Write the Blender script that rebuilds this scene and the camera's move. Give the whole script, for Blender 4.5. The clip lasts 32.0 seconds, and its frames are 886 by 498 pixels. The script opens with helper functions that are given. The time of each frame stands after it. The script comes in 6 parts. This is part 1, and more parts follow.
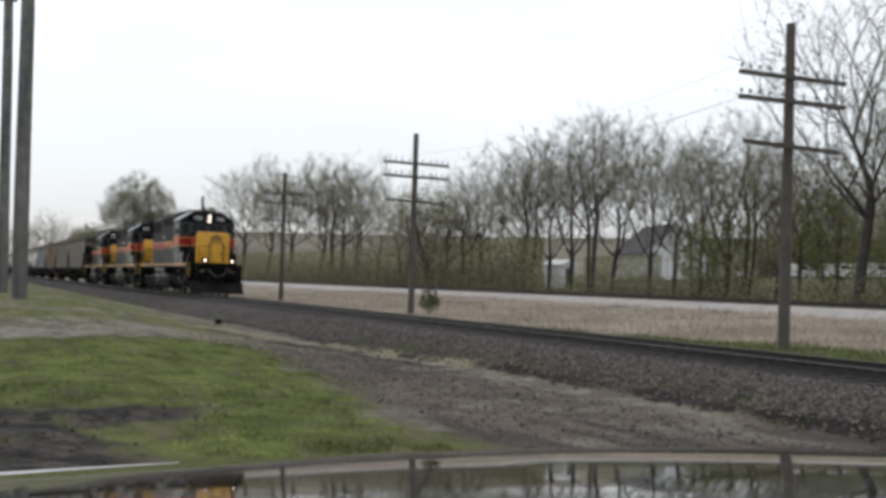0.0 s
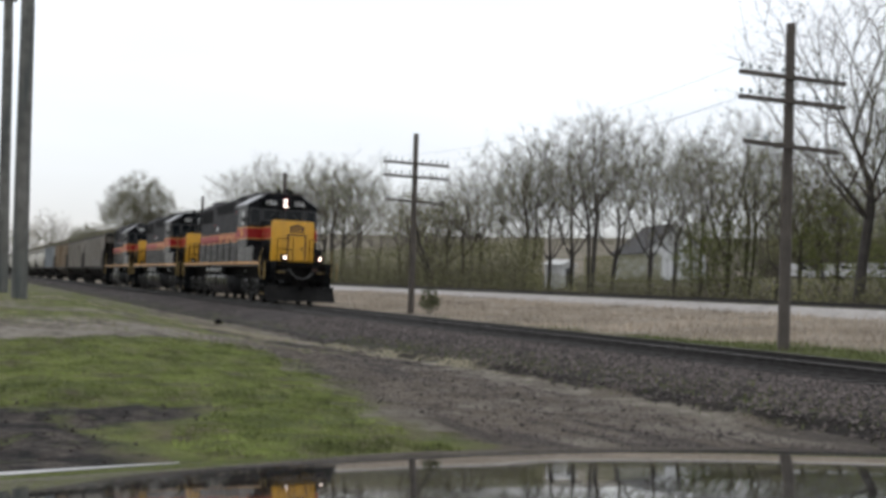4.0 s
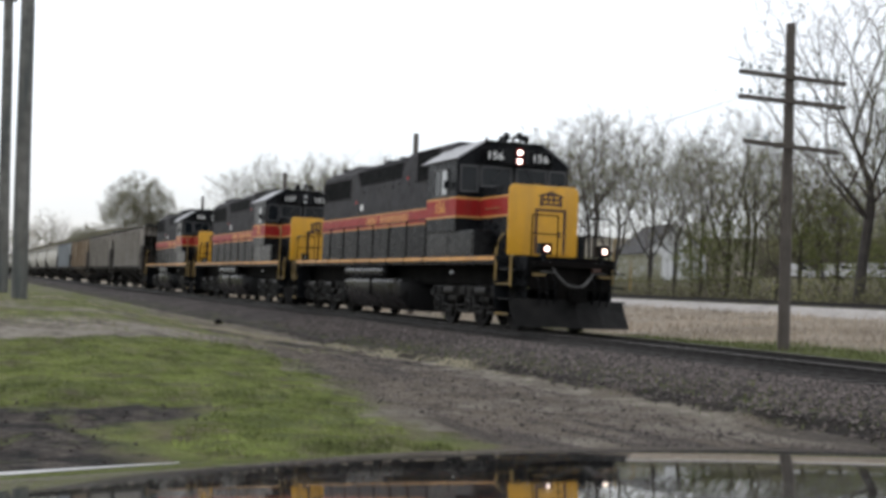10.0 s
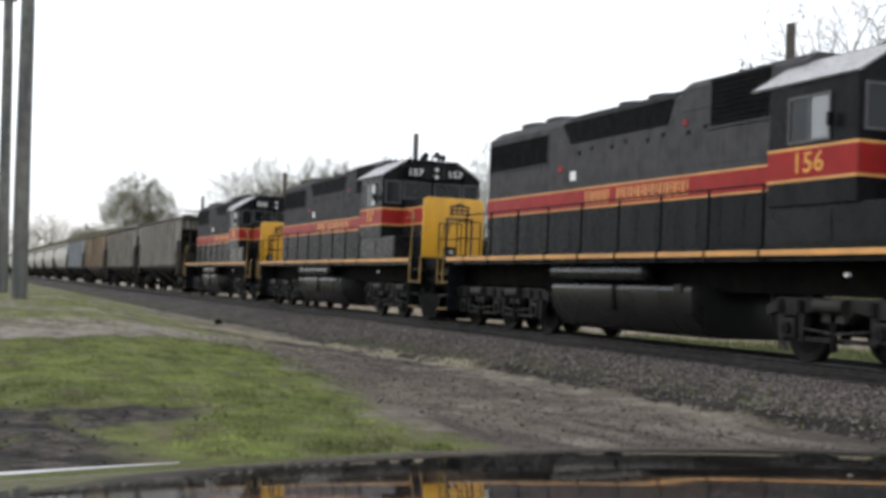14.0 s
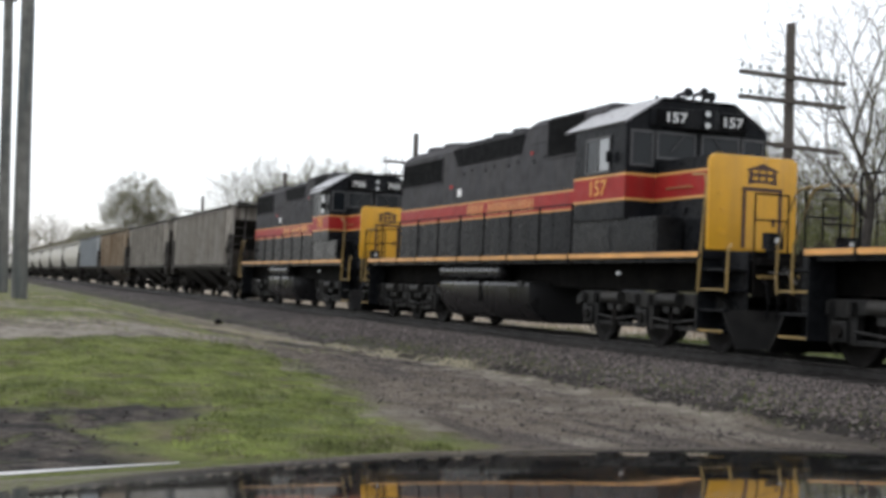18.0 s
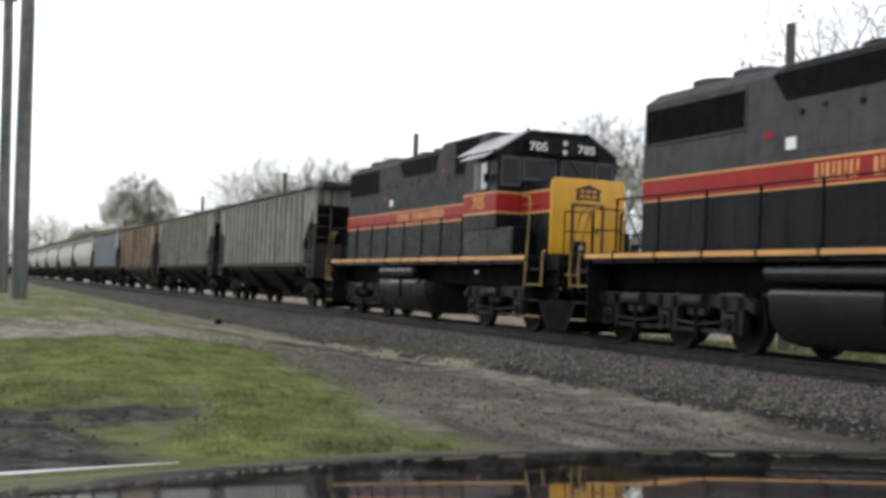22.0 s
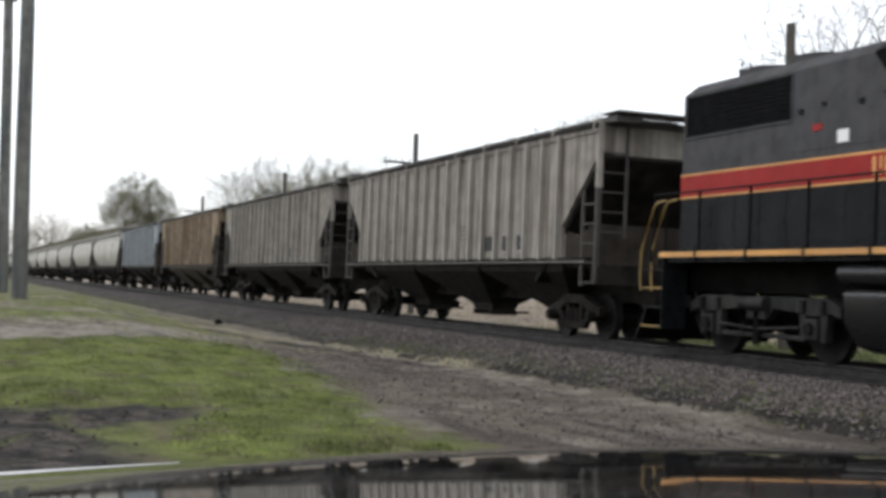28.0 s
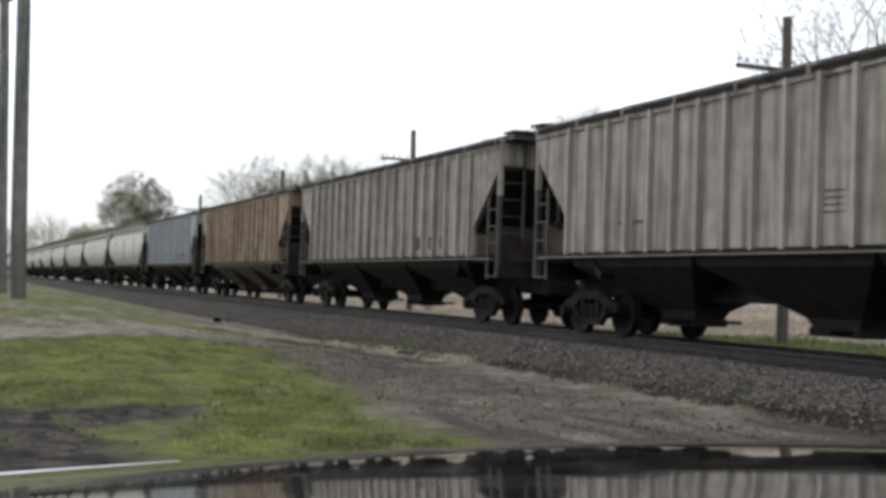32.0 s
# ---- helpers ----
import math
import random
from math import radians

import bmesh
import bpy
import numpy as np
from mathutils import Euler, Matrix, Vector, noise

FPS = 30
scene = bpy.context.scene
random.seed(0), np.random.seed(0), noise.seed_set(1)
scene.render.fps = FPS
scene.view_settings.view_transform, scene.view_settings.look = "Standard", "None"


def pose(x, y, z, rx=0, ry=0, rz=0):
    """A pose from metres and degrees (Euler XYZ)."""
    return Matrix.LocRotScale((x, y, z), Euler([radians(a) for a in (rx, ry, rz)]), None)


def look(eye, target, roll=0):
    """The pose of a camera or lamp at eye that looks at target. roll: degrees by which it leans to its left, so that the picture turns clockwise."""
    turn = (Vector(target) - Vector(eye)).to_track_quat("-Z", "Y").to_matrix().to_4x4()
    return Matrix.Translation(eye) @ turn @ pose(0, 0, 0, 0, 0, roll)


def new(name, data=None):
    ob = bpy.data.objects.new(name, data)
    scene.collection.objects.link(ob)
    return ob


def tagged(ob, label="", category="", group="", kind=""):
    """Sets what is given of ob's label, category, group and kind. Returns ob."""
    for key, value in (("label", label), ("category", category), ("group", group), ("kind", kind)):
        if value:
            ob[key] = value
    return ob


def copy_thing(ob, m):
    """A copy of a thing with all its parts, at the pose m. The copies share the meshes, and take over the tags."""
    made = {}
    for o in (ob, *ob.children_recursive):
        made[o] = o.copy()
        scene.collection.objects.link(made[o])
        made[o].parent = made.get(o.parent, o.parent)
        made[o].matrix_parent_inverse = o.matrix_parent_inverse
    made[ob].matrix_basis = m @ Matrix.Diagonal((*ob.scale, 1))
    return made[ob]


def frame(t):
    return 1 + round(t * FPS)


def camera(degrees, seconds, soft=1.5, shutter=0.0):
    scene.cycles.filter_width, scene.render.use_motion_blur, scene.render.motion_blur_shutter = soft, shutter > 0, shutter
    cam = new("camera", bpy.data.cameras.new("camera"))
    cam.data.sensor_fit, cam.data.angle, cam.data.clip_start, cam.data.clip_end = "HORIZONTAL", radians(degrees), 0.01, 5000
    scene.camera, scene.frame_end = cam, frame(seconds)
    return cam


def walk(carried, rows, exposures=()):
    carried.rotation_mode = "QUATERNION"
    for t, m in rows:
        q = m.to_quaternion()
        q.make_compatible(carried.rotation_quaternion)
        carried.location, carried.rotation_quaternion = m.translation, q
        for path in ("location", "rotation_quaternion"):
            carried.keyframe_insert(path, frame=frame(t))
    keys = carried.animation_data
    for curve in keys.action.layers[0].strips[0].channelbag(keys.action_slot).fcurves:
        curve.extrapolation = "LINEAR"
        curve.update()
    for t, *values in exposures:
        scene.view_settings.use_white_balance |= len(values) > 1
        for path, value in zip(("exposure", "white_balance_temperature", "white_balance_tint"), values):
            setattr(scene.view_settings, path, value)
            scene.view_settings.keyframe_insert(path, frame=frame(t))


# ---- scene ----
EYE = 0.897          # eye above the near rail's head, which is z = 0
TRACK = 12.925       # centre line of the near track, which runs along x
FAR_TRACK = 35.0
cam = camera(38.11, 32.0, soft=3.7, shutter=0.5)


def view(yaw, pitch, roll):
    """The camera at its stand, turned yaw degrees from -x towards +y, pitched up, leaning to its left."""
    a, b = radians(yaw), radians(pitch)
    way = Vector((-math.cos(a) * math.cos(b), math.sin(a) * math.cos(b), math.sin(b)))
    eye = Vector((0, 0, EYE))
    return look(eye, eye + way, roll)


STAND = view(20.708, 1.747, 2.31)
walk(cam, [(0, STAND), (31.7, STAND), (31.8, view(20.71, 1.745, 2.29)), (31.9, view(20.73, 1.69, 2.12)), (32.0, view(20.79, 1.585, 1.83))],
     exposures=[(0, -0.08), (6, -0.05), (9, 0.03), (11, 0.21), (12, 0.30), (13, 0.34), (16, 0.37), (21, 0.36), (25, 0.31), (28, 0.32), (32, 0.25)])

# ---- light: an overcast sky and a wide, weak sun
world = bpy.data.worlds.new("overcast")
scene.world = world
world.use_nodes = True
wn, wl = world.node_tree.nodes, world.node_tree.links
wn.clear()
SUN_EL, SUN_ROT = 52.0, 200.0
sky = wn.new("ShaderNodeTexSky")
sky.sky_type, sky.sun_disc = "NISHITA", False
sky.sun_elevation, sky.sun_rotation = radians(SUN_EL), radians(SUN_ROT)
coord = wn.new("ShaderNodeTexCoord")
sep = wn.new("ShaderNodeSeparateXYZ")
ramp = wn.new("ShaderNodeValToRGB")
ramp.color_ramp.elements[0].position, ramp.color_ramp.elements[0].color = 0.0, (0.65, 0.64, 0.68, 1)
ramp.color_ramp.elements[1].position, ramp.color_ramp.elements[1].color = 0.5, (1.17, 1.16, 1.15, 1)
for p, c in ((0.045, (0.71, 0.705, 0.75, 1)), (0.10, (0.89, 0.882, 0.908, 1)), (0.16, (1.08, 1.08, 1.09, 1))):
    e = ramp.color_ramp.elements.new(p)
    e.color = c
cloud = wn.new("ShaderNodeTexNoise")
cloud.inputs["Scale"].default_value, cloud.inputs["Detail"].default_value = 2.6, 4
squash = wn.new("ShaderNodeMapping")
squash.inputs["Scale"].default_value = (1, 1, 4.5)
clr = wn.new("ShaderNodeMapRange")
clr.inputs["From Min"].default_value, clr.inputs["From Max"].default_value = 0.3, 0.7
clr.inputs["To Min"].default_value, clr.inputs["To Max"].default_value = 0.93, 1.06
mul = wn.new("ShaderNodeMix")
mul.data_type, mul.blend_type = "RGBA", "MULTIPLY"
mul.inputs["Factor"].default_value = 1
bg = wn.new("ShaderNodeBackground")
bg.inputs["Strength"].default_value = 0.05
bg2 = wn.new("ShaderNodeBackground")
bg2.inputs["Strength"].default_value = 0.88
add = wn.new("ShaderNodeAddShader")
out = wn.new("ShaderNodeOutputWorld")
wl.new(sky.outputs[0], bg.inputs[0])
wl.new(coord.outputs["Generated"], sep.inputs[0])
wl.new(sep.outputs["Z"], ramp.inputs[0])
wl.new(coord.outputs["Generated"], squash.inputs[0])
wl.new(squash.outputs[0], cloud.inputs["Vector"])
wl.new(cloud.outputs[0], clr.inputs[0])
wl.new(ramp.outputs[0], mul.inputs["A"])
wl.new(clr.outputs[0], mul.inputs["B"])
wl.new(mul.outputs["Result"], bg2.inputs[0])
wl.new(bg.outputs[0], add.inputs[0])
wl.new(bg2.outputs[0], add.inputs[1])
wl.new(add.outputs[0], out.inputs[0])

sun = new("sun", bpy.data.lights.new("sun", "SUN"))
sun.data.energy, sun.data.angle, sun.data.color = 0.5, radians(35), (1.0, 0.97, 0.93)
sa, se = radians(SUN_ROT), radians(SUN_EL)
sun.matrix_world = look((0, 0, 50), Vector((0, 0, 50)) - Vector((math.sin(sa) * math.cos(se), math.cos(sa) * math.cos(se), math.sin(se))))


# ---- materials
def mat(name, base, rough=0.6, metal=0.0, vary=0.15, scale=3.0, grain=0.1, grain_scale=60.0, bump=0.0, bump_scale=80.0,
        dirt=None, dirt_amount=0.0, dirt_scale=1.5, streak=False, spec=0.5, emit=None, per_object=0.0, coat=0.0, island=0.0, thin=0.0):
    """A surface: base colour with slow stains, fine grain, optional dirt (streaks run down) and relief."""
    m = bpy.data.materials.new(name)
    m.use_nodes = True
    n, l = m.node_tree.nodes, m.node_tree.links
    b = n["Principled BSDF"]
    tc = n.new("ShaderNodeTexCoord")

    def tex(s, detail=5, vector=None):
        t = n.new("ShaderNodeTexNoise")
        t.inputs["Scale"].default_value, t.inputs["Detail"].default_value = s, detail
        l.new(vector or tc.outputs["Object"], t.inputs["Vector"])
        return t.outputs[0]

    def ranged(v, lo, hi, a=0.3, z=0.7):
        r = n.new("ShaderNodeMapRange")
        for key, value in zip(("From Min", "From Max", "To Min", "To Max"), (a, z, lo, hi)):
            r.inputs[key].default_value = value
        l.new(v, r.inputs[0])
        return r.outputs[0]

    def mixed(kind, fac, a, c):
        x = n.new("ShaderNodeMix")
        x.data_type, x.blend_type = "RGBA", kind
        for sock, v in ((x.inputs["Factor"], fac), (x.inputs["A"], a), (x.inputs["B"], c)):
            if isinstance(v, (int, float)):
                sock.default_value = v
            elif isinstance(v, tuple):
                sock.default_value = (*v, 1)
            else:
                l.new(v, sock)
        return x.outputs["Result"]

    col = mixed("MULTIPLY", 1.0, tuple(base), ranged(tex(scale), 1 - vary, 1 + vary))
    if grain:
        col = mixed("MULTIPLY", 1.0, col, ranged(tex(grain_scale, 3), 1 - grain, 1 + grain))
    if per_object:
        oi = n.new("ShaderNodeObjectInfo")
        col = mixed("MULTIPLY", 1.0, col, ranged(oi.outputs["Random"], 1 - per_object, 1 + per_object, 0, 1))
    if island:
        ge = n.new("ShaderNodeNewGeometry")
        col = mixed("MULTIPLY", 1.0, col, ranged(ge.outputs["Random Per Island"], 1 - island, 1 + island, 0, 1))
    if dirt:
        vec = tc.outputs["Object"]
        if streak:
            mp = n.new("ShaderNodeMapping")
            mp.inputs["Scale"].default_value = (3, 3, 0.22)
            l.new(vec, mp.inputs[0])
            vec = mp.outputs[0]
        col = mixed("MIX", ranged(tex(dirt_scale, 6, vec), 0, dirt_amount, 0.42, 0.68), col, tuple(dirt))
    l.new(col, b.inputs["Base Color"])
    l.new(ranged(tex(scale * 2.3), max(rough - 0.12, 0.02), min(rough + 0.12, 1)), b.inputs["Roughness"])
    b.inputs["Metallic"].default_value = metal
    b.inputs["Specular IOR Level"].default_value = spec
    b.inputs["Coat Weight"].default_value = coat
    if bump:
        bp = n.new("ShaderNodeBump")
        bp.inputs["Strength"].default_value, bp.inputs["Distance"].default_value = bump, 0.02
        l.new(tex(bump_scale, 4), bp.inputs["Height"])
        l.new(bp.outputs[0], b.inputs["Normal"])
    if thin:      # light passes through thin leaves and blades
        tr = n.new("ShaderNodeBsdfTranslucent")
        l.new(col, tr.inputs["Color"])
        mx = n.new("ShaderNodeMixShader")
        mx.inputs[0].default_value = thin
        l.new(b.outputs[0], mx.inputs[1])
        l.new(tr.outputs[0], mx.inputs[2])
        l.new(mx.outputs[0], n["Material Output"].inputs["Surface"])
    if emit:
        b.inputs["Emission Color"].default_value = (*emit[:3], 1)
        b.inputs["Emission Strength"].default_value = emit[3]
    return m


M_BLACK = mat("black_paint", (0.0095, 0.0102, 0.0118), 0.30, vary=0.3, dirt=(0.026, 0.026, 0.0265), dirt_amount=0.45, dirt_scale=0.9, streak=True, spec=0.05)
M_GREY_HOOD = mat("dark_grey_paint", (0.070, 0.070, 0.074), 0.5, vary=0.2, dirt=(0.092, 0.088, 0.083), dirt_amount=0.4, streak=True, spec=0.0)
M_RED = mat("red_paint", (0.27, 0.017, 0.0165), 0.42, vary=0.12, dirt=(0.16, 0.06, 0.045), dirt_amount=0.25, streak=True, spec=0.10)
M_YELLOW = mat("yellow_paint", (0.60, 0.31, 0.016), 0.42, vary=0.08, dirt=(0.30, 0.17, 0.05), dirt_amount=0.35, streak=True)
M_ORANGE = mat("orange_trim_paint", (0.62, 0.31, 0.085), 0.5, vary=0.2, dirt=(0.25, 0.13, 0.05), dirt_amount=0.5)
M_UNDER = mat("black_running_gear", (0.0038, 0.0036, 0.0034), 0.8, vary=0.35, dirt=(0.013, 0.011, 0.0095), dirt_amount=0.5, bump=0.15, bump_scale=30, spec=0.05)
M_GRILLE = mat("black_grille", (0.004, 0.004, 0.0045), 0.7, vary=0.3, spec=0.05)
M_ROOF = mat("silver_grey_roof_paint", (0.20, 0.20, 0.21), 0.35, vary=0.15)
M_GLASS_DARK = mat("dark_cab_glass", (0.007, 0.009, 0.011), 0.08, vary=0.1, grain=0, spec=0.25)
M_WHITE = mat("white_marking_paint", (0.75, 0.75, 0.74), 0.5, vary=0.08)
M_LAMP = mat("lit_headlight", (0.9, 0.9, 0.85), 0.3, emit=(1.0, 0.93, 0.82, 6))
M_LAMP_OFF = mat("unlit_headlight_glass", (0.55, 0.56, 0.56), 0.1)
# wheel steel darkened for the shade that hides the wheels
M_STEEL = mat("worn_shaded_wheel_steel", (0.009, 0.008, 0.0075), 0.65, vary=0.3, spec=0.1)
M_RAIL = mat("rusty_rail_side", (0.010, 0.008, 0.007), 0.7, vary=0.3, bump=0.2)
M_RAILTOP = mat("polished_rail_head", (0.16, 0.15, 0.14), 0.4, metal=0.7)
M_TIE = mat("creosoted_timber", (0.03, 0.026, 0.024), 0.85, vary=0.3, per_object=0.3, bump=0.3)
M_HOPPER = mat("weathered_light_grey_paint", (0.275, 0.254, 0.228), 0.6, vary=0.18, dirt=(0.085, 0.07, 0.056), dirt_amount=0.85, dirt_scale=1.5, streak=True, spec=0.06)
M_HOPPER2 = mat("dirty_light_grey_paint", (0.27, 0.25, 0.222), 0.6, vary=0.2, dirt=(0.085, 0.07, 0.055), dirt_amount=0.8, dirt_scale=1.6, streak=True, spec=0.06)
M_RUST = mat("rust_stained_tan_paint", (0.30, 0.25, 0.19), 0.7, vary=0.25, dirt=(0.135, 0.082, 0.048), dirt_amount=0.9, dirt_scale=1.1, streak=True, spec=0.06)
M_BLUE = mat("faded_blue_grey_paint", (0.30, 0.322, 0.338), 0.55, vary=0.12, dirt=(0.10, 0.09, 0.08), dirt_amount=0.35, streak=True, spec=0.06)
M_PALE = mat("pale_grey_paint", (0.41, 0.395, 0.355), 0.5, vary=0.1, dirt=(0.17, 0.15, 0.125), dirt_amount=0.4, streak=True, spec=0.08)
# grime, and also the sill and eave shadow lines painted in as dark parts
M_HOPDARK = mat("grimy_shaded_hopper_paint", (0.012, 0.0108, 0.0098), 0.8, vary=0.35, dirt=(0.05, 0.042, 0.034), dirt_amount=0.4, spec=0.1)
M_POLE = mat("weathered_pole_wood", (0.072, 0.062, 0.053), 0.85, vary=0.2, dirt=(0.06, 0.05, 0.045), dirt_amount=0.6, streak=True, dirt_scale=2.5, bump=0.4)
M_GREYPOLE = mat("grey_treated_pole_wood", (0.142, 0.138, 0.128), 0.85, vary=0.3, dirt=(0.062, 0.072, 0.072), dirt_amount=0.9, streak=True, dirt_scale=2.0, bump=0.4)
M_INSUL = mat("glass_insulator", (0.20, 0.24, 0.24), 0.2)
M_WIRE = mat("dull_wire", (0.06, 0.06, 0.06), 0.6)
M_HOOD = mat("glossy_dark_car_paint", (0.026, 0.026, 0.027), 0.05, vary=0.1, grain=0.0, coat=1.0, spec=0.6)
M_TRIM = mat("brushed_bright_trim", (0.6, 0.6, 0.6), 0.3, metal=1.0)
M_BARK = mat("grey_brown_bark", (0.038, 0.033, 0.029), 0.9, vary=0.3, bump=0.4, bump_scale=25)
M_TWIG = mat("bare_twigs", (0.088, 0.076, 0.065), 0.9, vary=0.3, per_object=0.2, island=0.3)
M_BUD = mat("spring_buds", (0.205, 0.208, 0.088), 0.85, thin=0.45, vary=0.3, per_object=0.15, island=0.4)
M_LEAF = mat("fresh_green_leaves", (0.160, 0.178, 0.062), 0.8, thin=0.5, vary=0.4, per_object=0.2, island=0.45)
M_BRUSH = mat("grey_olive_brush", (0.095, 0.086, 0.060), 0.9, vary=0.4, island=0.5)
M_BRUSHLEAF = mat("olive_brush_leaves", (0.165, 0.162, 0.082), 0.9, thin=0.4, vary=0.45, scale=0.15, island=0.5)
M_DRYGRASS = mat("dry_grass_blades", (0.345, 0.292, 0.232), 0.9, vary=0.45, scale=0.22, island=0.25, thin=0.35)
M_GREENGRASS = mat("green_grass_blades", (0.075, 0.092, 0.020), 0.85, vary=0.3, scale=0.6, island=0.4)
M_STONE = mat("crushed_ballast_stone", (0.067, 0.056, 0.052), 0.85, vary=0.25, grain_scale=90, island=0.9)
M_PALESTONE = mat("pale_limestone_chips", (0.145, 0.132, 0.122), 0.85, vary=0.2, island=0.4)
M_WHITEWALL = mat("weathered_white_boards", (0.62, 0.63, 0.63), 0.7, vary=0.1, streak=True, dirt=(0.25, 0.25, 0.24), dirt_amount=0.5)
M_SHINGLE = mat("grey_shingle_roof", (0.036, 0.035, 0.036), 0.85, vary=0.2)
M_CARWHITE = mat("white_vehicle_paint", (0.55, 0.55, 0.55), 0.35, vary=0.06)
M_TOWER = mat("far_tower_paint", (0.08, 0.085, 0.09), 0.6)

# ---- mesh tools
class Shape:
    """Collects faces for one mesh."""

    def __init__(self):
        self.v, self.f = [], []

    def quad(self, *p):
        k = len(self.v)
        self.v += [tuple(q) for q in p]
        self.f.append(tuple(range(k, k + len(p))))
        return self

    def box(self, x0, x1, y0, y1, z0, z1):
        k = len(self.v)
        self.v += [(x, y, z) for x in (x0, x1) for y in (y0, y1) for z in (z0, z1)]
        self.f += [tuple(k + i for i in q) for q in ((0, 1, 3, 2), (4, 6, 7, 5), (0, 4, 5, 1), (2, 3, 7, 6), (0, 2, 6, 4), (1, 5, 7, 3))]
        return self

    def prism(self, outline, a, b, axis="x"):
        """An outline of 2D points pushed from a to b along an axis: x takes (y, z), y takes (x, z), z takes (x, y)."""
        k, n = len(self.v), len(outline)
        for s in (a, b):
            for p, q in outline:
                self.v.append({"x": (s, p, q), "y": (p, s, q), "z": (p, q, s)}[axis])
        self.f.append(tuple(k + i for i in range(n)))
        self.f.append(tuple(k + n + i for i in reversed(range(n))))
        for i in range(n):
            j = (i + 1) % n
            self.f.append((k + i, k + n + i, k + n + j, k + j))
        return self

    def loft(self, rings, closed=True):
        """Skin between rings of equal length, with end caps."""
        k, n = len(self.v), len(rings[0])
        for r in rings:
            self.v += [tuple(p) for p in r]
        for i in range(len(rings) - 1):
            for j in range(n if closed else n - 1):
                a, b = k + i * n + j, k + i * n + (j + 1) % n
                self.f.append((a, b, b + n, a + n))
        if closed:
            self.f.append(tuple(k + j for j in reversed(range(n))))
            self.f.append(tuple(k + (len(rings) - 1) * n + j for j in range(n)))
        return self

    def tube(self, points, radius, sides=6):
        """A bent rod; radius is a number or one a point."""
        pts = [Vector(p) for p in points]
        rad = [radius] * len(pts) if isinstance(radius, (int, float)) else radius
        rings = []
        for i, p in enumerate(pts):
            d = (pts[min(i + 1, len(pts) - 1)] - pts[max(i - 1, 0)]).normalized()
            up = Vector((0, 0, 1)) if abs(d.z) < 0.9 else Vector((1, 0, 0))
            a = d.cross(up).normalized()
            b = d.cross(a)
            rings.append([p + rad[i] * (math.cos(t) * a + math.sin(t) * b) for t in (2 * math.pi * j / sides for j in range(sides))])
        return self.loft(rings)

    def cyl(self, a, b, r, sides=16):
        return self.tube([a, b], r, sides)

    def mesh(self, name, bevel=0.0, smooth=False):
        me = bpy.data.meshes.new(name)
        me.from_pydata(self.v, [], self.f)
        bm = bmesh.new()
        bm.from_mesh(me)
        bmesh.ops.recalc_face_normals(bm, faces=bm.faces)
        if bevel:
            edges = [e for e in bm.edges if len(e.link_faces) == 2 and e.calc_face_angle(0) > 0.6]
            bmesh.ops.bevel(bm, geom=edges, offset=bevel, segments=2, affect="EDGES", profile=0.6, clamp_overlap=True)
        if smooth:
            for f in bm.faces:
                f.smooth = True
            for e in bm.edges:
                if len(e.link_faces) == 2 and e.calc_face_angle(0) > 0.7:
                    e.smooth = False
        bm.to_mesh(me)
        bm.free()
        return me


def part(name, shape, material, parent=None, label="", bevel=0.0, smooth=False, at=None):
    """Links a shape as one mesh object under a thing or a part."""
    me = shape if isinstance(shape, bpy.types.Mesh) else shape.mesh(name, bevel, smooth)
    if not me.materials:
        me.materials.append(material)
    ob = new(name, me)
    if parent:
        ob.parent = parent
    if at is not None:
        ob.matrix_basis = at
    return tagged(ob, label=label)


def thing(name, label, category, group="", at=None, kind=""):
    ob = tagged(new(name), label=label, category=category, group=group, kind=kind)
    ob.empty_display_size = 0.3
    if at is not None:
        ob.matrix_basis = at
    return ob


def lettering(name, text, size, material, parent, m, label="", depth=0.004):
    """Flat raised characters, centred on the pose m, reading along its x."""
    cu = bpy.data.curves.new(name, "FONT")
    cu.body, cu.size, cu.extrude, cu.align_x, cu.align_y, cu.resolution_u = text, size, depth, "CENTER", "CENTER", 2
    cu.offset = size * 0.010
    tmp = new(name + "_outline", cu)
    me = bpy.data.meshes.new_from_object(tmp.evaluated_get(bpy.context.evaluated_depsgraph_get()))
    bpy.data.objects.remove(tmp)
    me.materials.clear()
    for v in me.vertices:
        v.co.x *= 1.18
    return part(name, me, material, parent, label, at=m)


def smoothstep(a, b, x):
    t = min(max((x - a) / (b - a), 0.0), 1.0)
    return t * t * (3 - 2 * t)


# ---- the ground: one sheet to the horizon
def foot_line(x):
    """Where the ballast's foot meets the lane: a ragged low lip."""
    return 9.3 - 0.55 * smoothstep(-19, -30, x) + 0.22 * noise.noise(Vector((x * 0.55, 7.1, 0))) + 0.10 * noise.noise(Vector((x * 2.1, 2.7, 0)))


